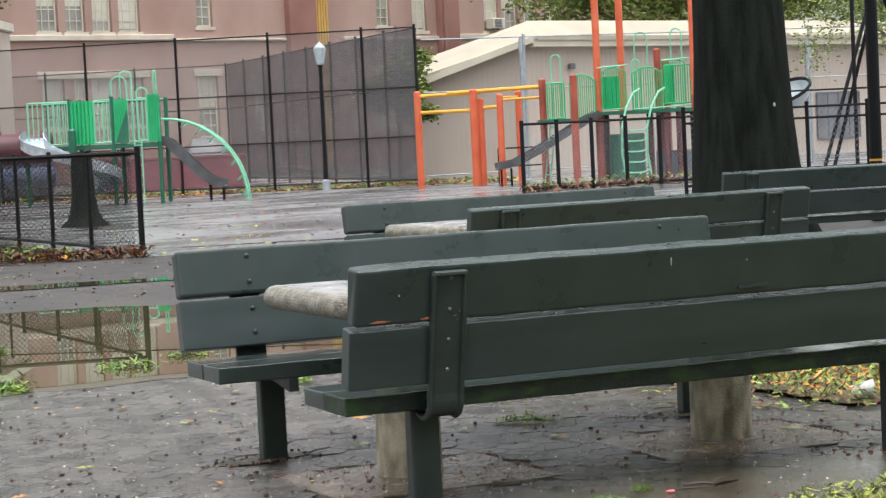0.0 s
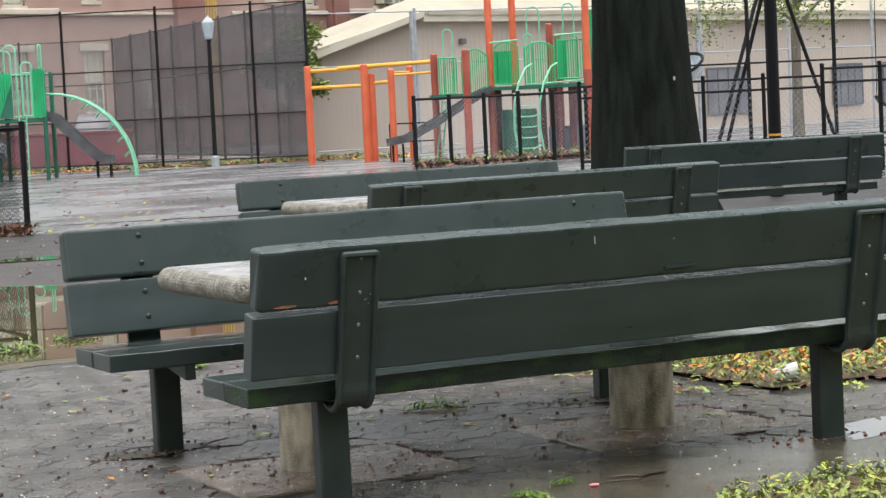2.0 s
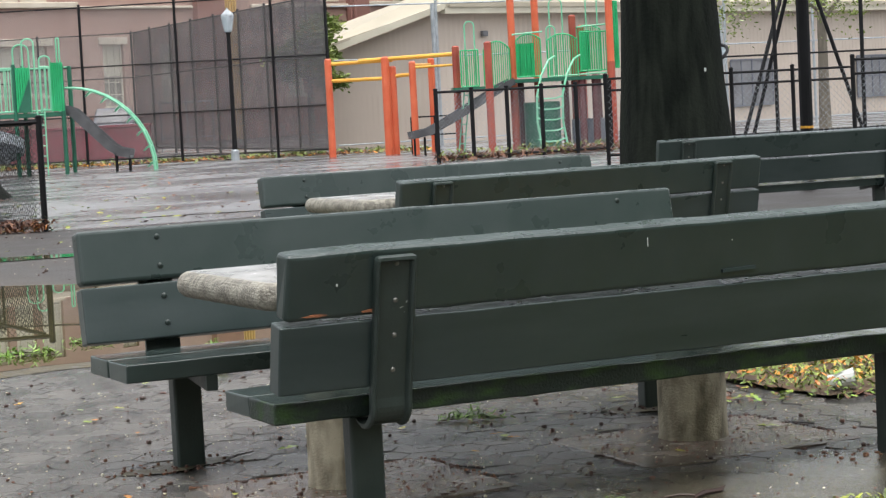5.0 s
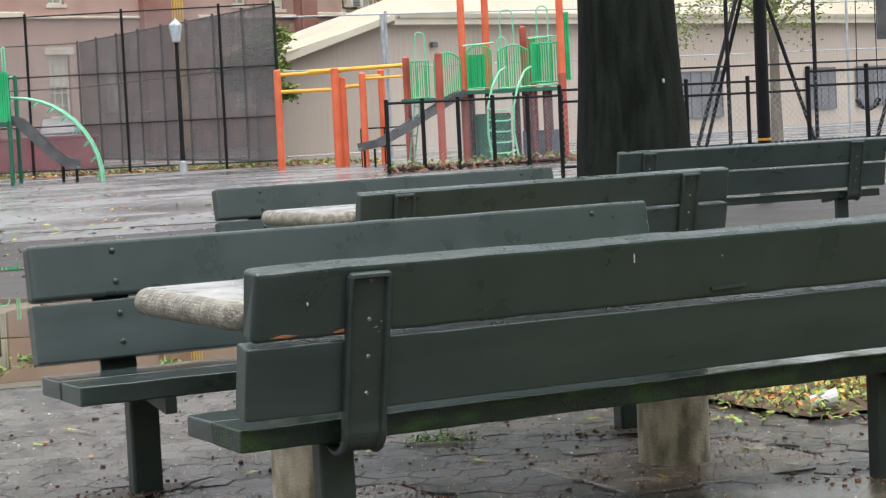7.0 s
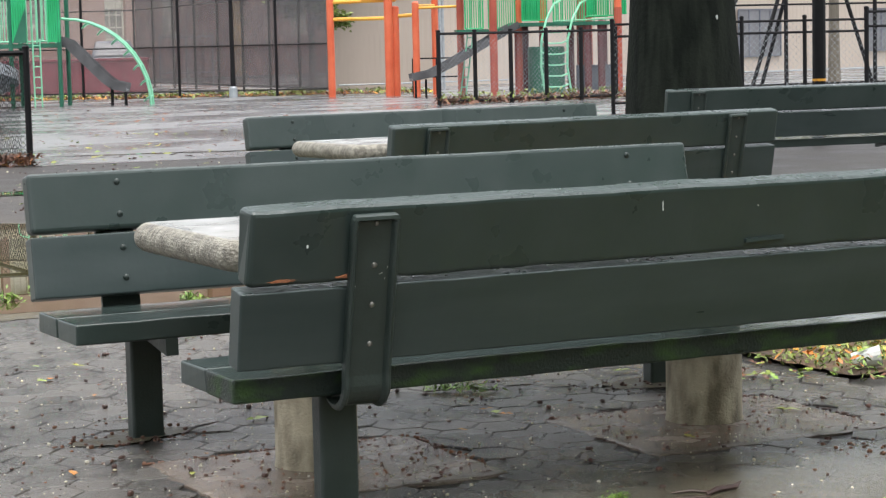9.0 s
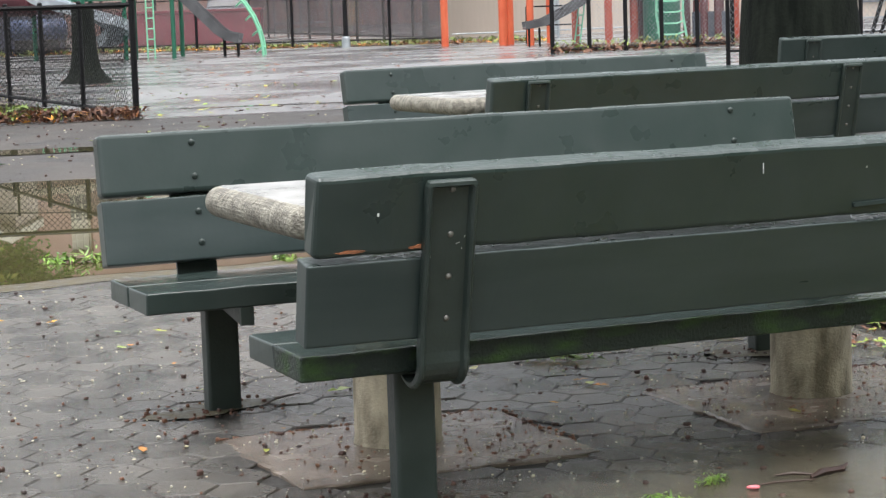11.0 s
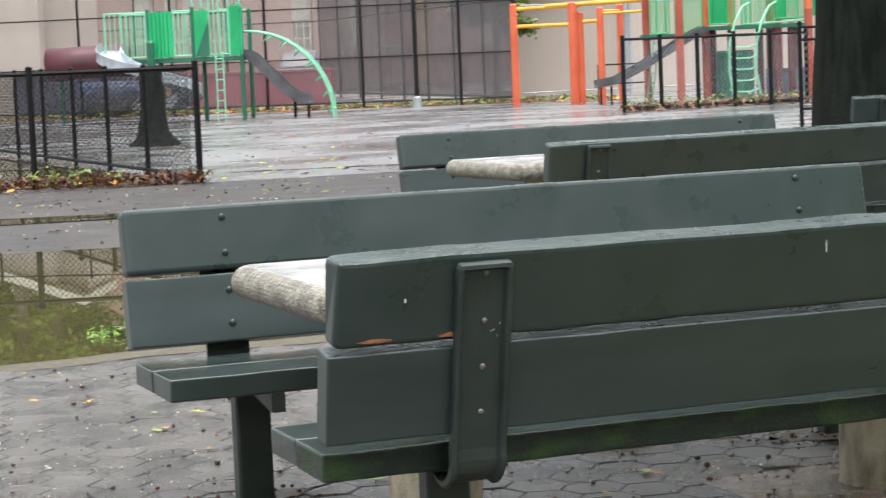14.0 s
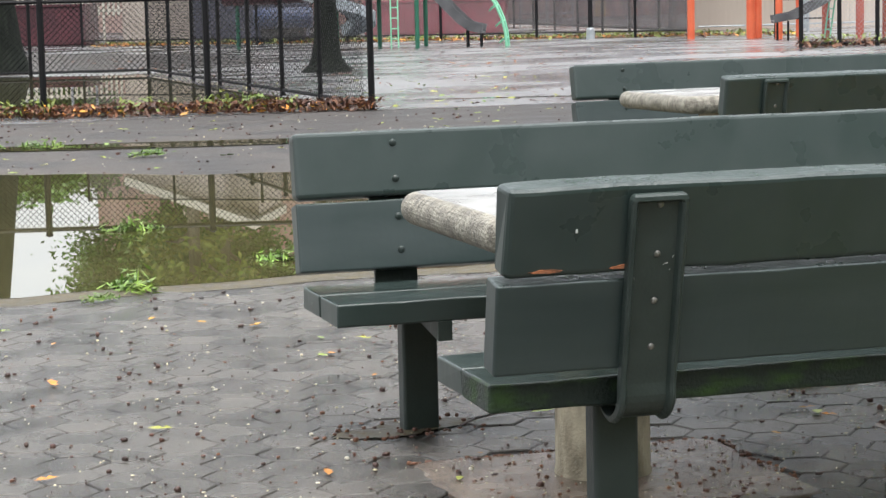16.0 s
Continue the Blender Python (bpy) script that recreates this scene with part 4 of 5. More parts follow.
for p, q in (((-0.6, -0.3, 2.62), (0.1, -0.3, 2.66)), ((0.9, -0.3, 2.72), (1.62, -0.3, 2.76)), ((0.2, -0.3, 1.62), (1.62, -0.3, 1.66))):
    bm = B()
    tube(bm, [p, q], 0.022, 6)
    part("crossbar", bm, GREEN_L, climb)
for xc, w, z1, y in ((-1.55, 0.22, 2.98, 0.0), (0.52, 0.30, 3.44, 0.7), (1.38, 0.26, 3.5, 0.9), (0.30, 0.20, 2.78, -0.2)):
    bm = B()
    pts = [(xc - w / 2, y, 1.5), (xc - w / 2, y, z1 - w * 0.5)] + [(xc - w / 2 * math.cos(radians(a)), y, z1 - w * 0.5 + w * 0.5 * math.sin(radians(a))) for a in range(20, 180, 20)] + [(xc + w / 2, y, z1 - w * 0.5), (xc + w / 2, y, 1.5)]
    tube(bm, pts, 0.02, 6)
    part("hoop", bm, GREEN_L, climb, "pale green hoop rail")
for x in (-0.28, 0.30):
    bm = B()
    tube(bm, [(x + 0.62, -0.5, 2.08), (x + 0.45, -0.72, 2.0), (x + 0.25, -0.95, 1.65), (x + 0.12, -1.1, 1.2), (x + 0.10, -1.15, 0.6), (x + 0.18, -1.15, 0.05)], 0.026, 8)
    part("arch_rail", bm, GREEN_L, climb, "pale green curved ladder rail")
for k in range(6):
    bm = B()
    z = 0.22 + k * 0.24
    tube(bm, [(-0.18, -1.14, z), (0.0, -1.3, z - 0.05), (0.25, -1.3, z - 0.05), (0.42, -1.14, z)], 0.02, 6)
    part("rung", bm, GREEN_L, climb)
chute([(-0.62, -0.35, 1.52), (-0.85, -0.38, 1.42), (-2.1, -0.6, 0.72), (-2.6, -0.7, 0.48), (-3.05, -0.75, 0.40)], 0.27, 0.13, SLIDE, climb, "slide", "dark grey sloping slide")
for x, y in ((-2.72, -0.95), (-2.72, -0.5), (-2.95, -0.95), (-2.95, -0.5)):
    bm = B()
    tube(bm, [(x, y, 0.40), (x, y, -0.01)], 0.02, 6)
    part("slide_foot", bm, BLACK, climb)
bm = B()
tube(bm, [(0.05, 0.1, -0.02), (0.05, 0.1, 1.02), (0.05, 0.1, 1.06)], [0.42, 0.42, 0.40], 20)
part("barrel", bm, GREEN_D, climb, "dark green plastic barrel")
bm = B()
box(bm, 0.75, 1.75, 0.3, 0.36, 0.05, 0.62)
soften(bm, 0.02, 1)
part("low_panel", bm, GREY_P, climb)
bm = B()
for x in (-1.72, -1.60):
    tube(bm, [(x - 0.22, -0.4, 0), (x, -0.2, 1.5)], 0.02, 6)
for k in range(6):
    tube(bm, [(-1.92 + k * 0.035, -0.38 + k * 0.03, 0.2 + k * 0.22), (-1.78 + k * 0.03, -0.36 + k * 0.03, 0.2 + k * 0.22)], 0.016, 5)
part("ladder", bm, GREEN_L, climb)

# ---- monkey bars ----
bars = thing("monkey_bars", "orange posts with yellow overhead bars", "monkey bars", far(0.9, 52.0), "play equipment")
for x, y, h, rr in ((-1.33, 0.5, 2.30, 0.085), (0.02, 0.1, 2.28, 0.10), (0.17, 0.2, 2.05, 0.10), (0.62, -0.9, 2.12, 0.08), (1.12, 0.6, 2.20, 0.08)):
    bm = B()
    tube(bm, [(x, y, -0.02), (x, y, h), (x, y, h + 0.03)], [rr, rr, rr * 0.6], 12)
    part("post", bm, ORANGE, bars)
for p, q, rr in (((-1.3, 0.5, 2.20), (0.2, 0.1, 2.22), 0.045), ((-0.6, 0.3, 2.24), (1.75, -0.4, 2.28), 0.05), ((-1.3, 0.5, 1.80), (0.0, 0.1, 1.80), 0.045), ((0.15, 0.2, 1.84), (0.62, 0.1, 1.86), 0.045), ((0.62, -0.9, 2.0), (1.6, -0.9, 2.02), 0.03), ((0.62, -0.9, 2.06), (1.12, 0.6, 2.08), 0.03)):
    bm = B()
    tube(bm, [p, q], rr, 8)
    part("bar", bm, YELLOW, bars)
bm = B()
for x0, x1, z in ((0.55, 1.7, 0.85), (0.55, 1.7, 0.42)):
    tube(bm, [(x0, -0.2, z), (x1, -0.2, z)], 0.02, 6)
for x in (0.55, 1.1, 1.7):
    tube(bm, [(x, -0.2, 0), (x, -0.2, 0.85)], 0.02, 6)
part("low_rail", bm, BLACK, bars)

# ---- swings, ball-court pole and hoop ----
pole = thing("steel_pole", "thick black steel pole behind the benches", "pole", far(5.17, 25.5))
bm = B()
tube(bm, [(0, 0, -0.02), (0, 0, 0.62), (0.01, 0, 5.5)], [0.078, 0.074, 0.070], 14)
part("shaft", bm, BLACK, pole)
bm = B()
tube(bm, [(0, 0, 0.695), (0, 0, 0.722)], 0.078, 14)
part("tape", bm, YELLOW, pole, "yellow tape")
swing = thing("swing_set", "dark steel A-frame swing set with a black rubber seat", "swing", far(8.6, 42.0), "play equipment")
for p, q in (((-0.12, -0.2, 3.5), (-1.35, -1.0, 0)), ((0.0, 0, 3.5), (-0.80, 0.9, 0)), ((0.18, 0, 3.5), (1.35, 0.3, 0)), ((3.4, 0, 3.5), (2.15, -0.6, 0.0))):
    bm = B()
    tube(bm, [p, q], 0.038, 8)
    part("leg", bm, BLACK, swing)
bm = B()
tube(bm, [(-0.2, -0.1, 3.5), (3.6, 0.0, 3.5)], 0.04, 8)
part("top_bar", bm, BLACK, swing)
bm = B()
chute([(2.05, 0.0, 1.02), (2.12, 0.0, 0.88), (2.25, 0.0, 0.82), (2.38, 0.0, 0.88), (2.45, 0.0, 1.02)], 0.12, 0.01, BLACK, swing, "seat", "black rubber seat")
for x in (2.05, 2.45):
    tube(bm, [(x, 0, 1.0), (2.25 + (x - 2.25) * 0.9, 0, 3.5)], 0.010, 5)
part("chain", bm, BLACK, swing)
hoop = thing("basketball_hoop", "dark basketball backboard on a bent pole", "basketball hoop", far(11.5, 42.5))
bm = B()
box(bm, -0.30, 0.75, -0.03, 0.03, 2.15, 2.95)
soften(bm, 0.01, 1)
part("backboard", bm, SLIDE, hoop)
bm = B()
tube(bm, [(1.2, 1.2, -0.02), (1.2, 1.2, 2.4), (1.0, 0.9, 2.8), (0.4, 0.05, 2.9)], 0.06, 10)
tube(bm, [(1.2, 1.2, 2.2), (0.4, 0.05, 2.3)], 0.04, 8)
part("pole", bm, GALV, hoop)
bm = B()
tube(bm, [(0.22 + 0.22 * math.cos(a * math.pi / 8), -0.27 + 0.22 * math.sin(a * math.pi / 8), 2.3) for a in range(17)], 0.012, 6)
part("rim", bm, ORANGE, hoop)
dish = thing("play_scoop", "pale grey plastic scoop with a dark rim", "play scoop", far(8.12, 49.5), "play equipment")
bm = B()
rings = []
for i in range(7):
    a = radians(i * 15)
    rings.append([bm.verts.new((0.62 * math.sin(a) * math.cos(k * 0.2618), 0.62 * math.sin(a) * math.sin(k * 0.2618), 0.45 * (1 - math.cos(a)))) for k in range(24)])
for a, b in zip(rings, rings[1:]):
    for k in range(24):
        bm.faces.new((a[k], a[(k + 1) % 24], b[(k + 1) % 24], b[k]))
bowl = part("bowl", bm, DISH, dish, smooth=True)
bowl.matrix_local = pose(0, 0, 1.45, 18, -22, 0)
bm = B()
tube(bm, [(0.63 * math.cos(k * 0.2618), 0.63 * math.sin(k * 0.2618), 0.45) for k in range(25)], 0.04, 6)
rim = part("rim", bm, BLACK, dish)
rim.matrix_local = pose(0, 0, 1.45, 18, -22, 0)
bm = B()
tube(bm, [(0, 0, -0.02), (0, 0, 1.46)], 0.06, 10)
part("stand", bm, GALV, dish)


# ---- brick school ----
E1 = (0.7317, 0.6816)
SCH_TURN = math.degrees(math.atan2(E1[1], E1[0]))
school = thing("school", "brown brick school with pale stone bands and cream windows", "building", far(-16.5, 82.5, 0, SCH_TURN))


def wall_with_holes(x0, x1, z0, z1, y0, y1, holes):
    """A wall as blocks round its openings (x0, x1, z0, z1)."""
    bm = B()
    xs_ = sorted({x0, x1, *[h[0] for h in holes], *[h[1] for h in holes]})
    for a, b in zip(xs_, xs_[1:]):
        c = (a + b) / 2
        cuts = sorted((h[2], h[3]) for h in holes if h[0] <= c <= h[1])
        z = z0
        for lo, hi in cuts:
            if lo > z:
                box(bm, a, b, y0, y1, z, lo)
            z = hi
        if z < z1:
            box(bm, a, b, y0, y1, z, z1)
    bmesh.ops.remove_doubles(bm, verts=bm.verts[:], dist=0.0005)
    return bm


def window(parent, x0, x1, z0, z1, y, cols, rows, blind=0.0, sill=True):
    w = part("window", wall_with_holes(x0, x1, z0, z1, y, y + 0.06, [(x0 + 0.07, x1 - 0.07, z0 + 0.07, z1 - 0.07)]), WINFR, parent, "cream window")
    bm = B()
    box(bm, x0 + 0.05, x1 - 0.05, y + 0.05, y + 0.065, z0 + 0.05, z1 - 0.05)
    part("pane", bm, GLASS, w)
    bm = B()
    for k in range(1, cols):
        x = x0 + (x1 - x0) * k / cols
        box(bm, x - 0.018, x + 0.018, y + 0.015, y + 0.05, z0 + 0.07, z1 - 0.07)
    for k in range(1, rows):
        z = z0 + (z1 - z0) * k / rows
        box(bm, x0 + 0.07, x1 - 0.07, y + 0.018, y + 0.048, z - 0.018, z + 0.018)
    part("muntin", bm, WINFR, w)
    if blind:
        bm = B()
        box(bm, x0 + 0.08, x1 - 0.08, y + 0.04, y + 0.049, z1 - 0.07 - blind * (z1 - z0 - 0.14), z1 - 0.07)
        part("blind", bm, BLIND, w)
    if sill:
        bm = B()
        box(bm, x0 - 0.1, x1 + 0.1, y - 0.2, y + 0.05, z0 - 0.14, z0)
        part("sill", bm, STONE, w)


WIN = []
for fl in range(2):
    z0, z1 = 5.95 + fl * 4.2, 8.2 + fl * 4.2
    for x0, x1 in ((1.77, 2.74), (3.08, 4.0), (4.32, 5.25), (5.57, 6.6), (9.43, 10.24), (19.27, 20.07), (21.39, 22.29), (25.9, 26.85), (27.05, 28.1), (28.38, 29.4), (30.0, 31.0), (-4.2, -3.2), (-2.9, -1.9)):
        WIN.append((x0, x1, z0 + (0.2 if x0 in (9.43, 19.27) else 0), z1))
for x0, x1, z0 in ((1.83, 2.85, 2.2), (3.3, 3.9, 2.2), (4.12, 5.5, 2.2), (5.75, 6.6, 2.2), (9.3, 10.35, 1.6), (12.2, 12.9, 1.9), (-3.6, -2.4, 2.2), (19.2, 20.2, 1.8), (21.4, 22.4, 1.8), (26.0, 27.2, 1.8)):
    WIN.append((x0, x1, z0, 4.1))
part("wall", wall_with_holes(-5.6, 40, -0.1, 13.2, 0, 0.45, WIN), BRICK, school, "brown-red brick wall")
rnd = random.Random(3)
for x0, x1, z0, z1 in WIN:
    window(school, x0, x1, z0, z1, 0.16, 3 if x1 - x0 > 0.9 else 2, 5, rnd.choice((0.3, 0.55, 0.8, 0.97)) if z0 > 5 else rnd.choice((0, 0.95, 0.5)))
bm = B()
box(bm, -5.3, 40, 0.5, 3.5, -0.1, 13.1)
part("interior", bm, DARKWIN, school, "dark rooms behind the windows")
bm = B()
box(bm, -5.6, -5.32, 0.46, 3.6, -0.1, 13.2)
part("end_wall", bm, BRICK, school, "brown-red brick end wall")
for x0, x1, z, h in ((-5.6, 8.15, 5.60, 0.24), (8.15, 14.0, 5.55, 0.12), (17.2, 24.0, 5.55, 0.16), (24.0, 40, 5.60, 0.20), (-5.6, 40, 9.8, 0.2), (-5.6, 40, 13.2, 0.4)):
    bm = B()
    box(bm, x0, x1, -0.16, 0.0, z, z + h)
    soften(bm, 0.03, 1)
    part("stone_band", bm, STONE, school, "pale limestone band")
for x0, x1 in ((1.6, 6.9), (9.1, 10.55), (-4.0, -2.2), (19.0, 20.4), (21.2, 22.6)):
    bm = B()
    box(bm, x0, x1, -0.06, 0.0, 4.12, 4.42)
    soften(bm, 0.02, 1)
    part("lintel", bm, STONE, school, "pale stone lintel")
for x0, x1 in ((14.05, 15.55), (22.85, 24.0)):
    bm = B()
    box(bm, x0, x1, -0.35, 0.0, -0.1, 13.1)
    soften(bm, 0.02, 1)
    part("pier", bm, BRICK_D, school, "darker brick pier")
for k in range(5):
    bm = B()
    tube(bm, [(15.72 + k * 0.15, -0.08, -0.05), (15.72 + k * 0.15, -0.08, 13)], 0.062, 8)
    part("downpipe", bm, PIPE_Y, school, "ochre yellow downpipe")
bm = B()
tube(bm, [(23.0, -0.45, -0.05), (23.0, -0.45, 13)], 0.07, 8)
part("drainpipe", bm, BRICK_D, school)
bm = B()
box(bm, 26.05, 26.82, -0.45, 0.1, 6.02, 6.5)
soften(bm, 0.03, 1)
ac = part("air_conditioner", bm, WINFR, school, "white window air conditioner")
bm = B()
for k in range(6):
    box(bm, 26.15, 26.6, -0.465, -0.452, 6.08 + k * 0.065, 6.115 + k * 0.065)
part("grille", bm, GREY_P, ac)
bm = B()
box(bm, -5.6, 40, -0.12, 0.0, -0.1, 1.2)
part("plinth", bm, BRICK_D, school, "darker brick plinth")

# ---- beige building ----
shed = thing("beige_building", "low beige ribbed building with pale overhanging roof", "building", far(2.65, 62.0))
c45 = math.sqrt(0.5)
bm = B()


def prism(bm, foot, z0, tops):
    lo = [bm.verts.new((x, y, z0)) for x, y in foot]
    hi = [bm.verts.new((x, y, z)) for (x, y), z in zip(foot, tops)]
    bm.faces.new(lo[::-1])
    bm.faces.new(hi)
    n = len(foot)
    for k in range(n):
        bm.faces.new((lo[k], lo[(k + 1) % n], hi[(k + 1) % n], hi[k]))


prism(bm, [(-3.3, 0.0), (0, 0), (0, 9), (-3.3, 9)], -0.1, [2.55, 3.7, 3.7, 2.55])
prism(bm, [(0.003, 0.0), (38 * c45, 38 * c45), (38 * c45 - 7, 38 * c45 + 7), (0.003, 9.0)], -0.1, [3.7, 3.7, 3.7, 3.7])
part("wall", bm, BEIGE, shed, "beige wall")
# ribs of the siding
bm = B()
box(bm, -0.045, 0.045, -0.007, 0.0, 0, 1)
rib = mesh_of(bm, "siding_rib", BEIGE)
for k in range(22):
    x = -3.22 + k * 0.15
    o = new("siding_rib", rib)
    o.parent = shed
    o.matrix_local = Matrix.LocRotScale((x, 0, -0.05), None, (1, 1, 2.72 + (x + 3.3) * 0.288))
for k in range(168):
    s = 0.1 + k * 0.22
    o = new("siding_rib", rib)
    o.parent = shed
    o.matrix_local = Matrix.LocRotScale((s * c45, s * c45, -0.05), Euler((0, 0, radians(45))), (1.2, 1, 3.62))
bm = B()
v = [bm.verts.new(p) for p in ((-3.75, -0.5, 2.42), (0.22, -0.5, 3.74), (0.22, -0.5, 3.92), (-3.75, -0.5, 2.66), (-3.75, -0.3, 2.42), (0.1, -0.3, 3.72), (0.1, -0.3, 3.90), (-3.75, -0.3, 2.66))]
for f in ((0, 1, 2, 3), (4, 7, 6, 5), (0, 4, 5, 1), (3, 2, 6, 7), (0, 3, 7, 4), (1, 5, 6, 2)):
    bm.faces.new([v[i] for i in f])
fa = part("fascia", bm, FASCIA, shed, "cream sloping fascia")
m45 = Matrix.Rotation(radians(45), 4, "Z")
bm = B()
box(bm, -0.15, 38.6, -0.45, -0.25, 3.62, 3.92)
bmesh.ops.transform(bm, matrix=m45, verts=bm.verts[:])
part("fascia", bm, FASCIA, shed, "cream level fascia")
bm = B()
v = [bm.verts.new(p) for p in ((-3.9, -0.55, 2.68), (0.36, -0.40, 3.926), (0.15, 0.70, 4.416), (-3.7, 3.0, 3.3), (-3.9, -0.55, 2.60), (0.36, -0.40, 3.85), (0.15, 0.70, 4.3), (-3.7, 3.0, 3.2))]
for f in ((0, 1, 2, 3), (4, 7, 6, 5), (0, 4, 5, 1), (3, 2, 6, 7), (0, 3, 7, 4), (1, 5, 6, 2)):
    bm.faces.new([v[i] for i in f])
part("roof", bm, ROOF, shed, "pale sloping roof")
bm = B()
v = [bm.verts.new(p) for p in ((0.0, -0.5, 3.93), (38.6, -0.5, 3.93), (38.6, 1.6, 4.62), (0.6, 0.4, 4.42), (0.0, -0.5, 3.80), (38.6, -0.5, 3.80), (38.6, 1.6, 4.4), (0.6, 0.4, 4.3))]
for f in ((0, 1, 2, 3), (4, 7, 6, 5), (0, 4, 5, 1), (3, 2, 6, 7), (0, 3, 7, 4), (1, 5, 6, 2)):
    bm.faces.new([v[i] for i in f])
bmesh.ops.transform(bm, matrix=m45, verts=bm.verts[:])
part("roof", bm, ROOF, shed, "pale low roof")
for k in range(14):
    bm = B()
    box(bm, 12 + k * 0.5, 12.12 + k * 0.5, -0.52, -0.42, 3.93, 4.0)
    bmesh.ops.transform(bm, matrix=m45, verts=bm.verts[:])
    part("gutter_bracket", bm, FASCIA, shed)
for s0, s1, z0, z1 in ((14.15, 16.6, 0.5, 2.03), (21.98, 24.0, 0.55, 2.02), (25.5, 28.0, 0.55, 2.02), (30.5, 33.0, 0.55, 2.02), (9.0, 10.6, 0.5, 1.9)):
    bm = B()
    box(bm, s0, s1, -0.06, -0.035, z0, z1)
    bmesh.ops.transform(bm, matrix=m45, verts=bm.verts[:])
    w = part("window", bm, DARKWIN, shed, "grey boarded window")
    bm = B()
    for k in range(5):
        x = s0 + (s1 - s0) * k / 4
        box(bm, x - 0.025, x + 0.025, -0.085, -0.06, z0, z1)
    for z in (z0, (z0 + z1) / 2, z1):
        box(bm, s0, s1, -0.083, -0.061, z - 0.02, z + 0.02)
    bmesh.ops.transform(bm, matrix=m45, verts=bm.verts[:])
    part("frame", bm, GREY_P, w)
bm = B()
box(bm, 1.75, 1.98, -0.16, -0.035, 2.98, 3.14)
soften(bm, 0.02, 1)
bmesh.ops.transform(bm, matrix=m45, verts=bm.verts[:])
part("wall_light", bm, DARKWIN, shed)
bm = B()
tube(bm, [(-0.15, -0.5, 0), (-0.15, -0.5, 3.9)], 0.06, 8)
part("downpipe", bm, GALV, shed)
bm = B()
tube(bm, [(9.6, 9.0, 0), (9.6, 9.0, 3.8)], 0.07, 8)
part("downpipe", bm, GALV, shed)

# ---- yard to the left ----
col = thing("beige_building", "plain beige end wall under a white sloping roof", "building", far(-15.0, 61.0))
bm = B()
prism(bm, [(-1.15, 0), (1.55, 0), (1.55, 4), (-1.15, 4)], -0.1, [3.70, 4.62, 4.62, 3.70])
part("wall", bm, BEIGE, col)
bm = B()
prism(bm, [(1.56, 0.8), (2.35, 0.8), (2.35, 4), (1.56, 4)], -0.1, [4.62, 4.9, 4.9, 4.62])
part("wing", bm, BEIGE, col)
bm = B()
v = [bm.verts.new((x, y, z)) for y in (-0.3, 4.2) for x, z in ((-1.2, 3.68), (2.45, 4.96), (2.45, 5.20), (-1.2, 3.92))]
for f in ((0, 1, 2, 3), (4, 7, 6, 5), (0, 4, 5, 1), (3, 2, 6, 7), (0, 3, 7, 4), (1, 5, 6, 2)):
    bm.faces.new([v[i] for i in f])
part("roof", bm, WINFR, col, "white sloping roof edge")
for u, d, w, h, mt, lb in ((-12.2, 58.9, 3.0, 1.15, NAVY, "faded dark blue yard container"), (-7.7, 63.0, 4.0, 0.92, CRIMSON, "low crimson yard container"), (-19.0, 59.5, 4.4, 1.05, RED_PL, "long maroon yard container")):
    bx = thing("yard_container", lb, "container", far(u, d, 0, 3), "yard containers")
    bm = B()
    box(bm, -w / 2, w / 2, 0, 1.6, 0.0, h)
    soften(bm, 0.04, 2)
    part("body", bm, mt, bx)
    bm = B()
    for k in range(9):
        x = -w / 2 + 0.2 + k * (w - 0.4) / 8
        box(bm, x - 0.05, x + 0.05, -0.03, 0.0, 0.08, h - 0.08)
    part("rib", bm, mt, bx)
    bm = B()
    box(bm, -w / 2 - 0.03, w / 2 + 0.03, -0.04, 1.64, h, h + 0.06)
    part("lid", bm, mt, bx)
bl = thing("plastic_barrel", "faded blue plastic barrel lying on its side", "barrel", far(-10.9, 57.4, 0.0, 2))
bm = B()
tube(bm, [(-0.75, 0, 0.62), (-0.7, 0, 0.62), (0.7, 0, 0.62), (0.75, 0, 0.62)], [0.24, 0.28, 0.28, 0.24], 16)
part("drum", bm, BLUE_PL, bl, smooth=True)
bm = B()
box(bm, -0.55, 0.55, -0.2, 0.2, 0.0, 0.37)
part("cradle", bm, BLACK, bl)
pk = thing("picket_fence", "white picket fence beyond the yard", "fence", far(-21.0, 63.5), "tall fences")
for k in range(36):
    bm = B()
    box(bm, k * 0.15 - 0.035, k * 0.15 + 0.035, 0, 0.03, 0.0 if k % 6 == 0 else 0.75, 1.62)
    part("picket", bm, WINFR, pk)
bm = B()
box(bm, 0, 5.3, 0.03, 0.06, 1.5, 1.58)
box(bm, 0, 5.3, 0.03, 0.06, 0.85, 0.93)
part("rail", bm, WINFR, pk)
# plain galvanised pipes with bent tops, no lamps on them
for u in (-19.9, -17.6, -16.9):
    st = thing("bollard_light", "pale bent pipe standing by the yard", "pipe", far(u, 60.8), "bent pipes")
    bm = B()
    tube(bm, [(0, 0, -0.02), (0, 0, 1.9), (-0.05, 0, 2.02), (-0.18, 0, 2.08), (-0.3, 0, 2.06)], 0.04, 8)
    part("pipe", bm, GALV, st)
car = thing("parked_car", "pale grey parked car behind the tall fence", "car", far(-8.0, 84.0, 0, 92))
bm = B()
prism(bm, [(-2.1, 0), (2.1, 0), (2.1, 1.7), (-2.1, 1.7)], 0.3, [0.95] * 4)
soften(bm, 0.12, 3)
part("body", bm, GREY_P, car)
bm = B()
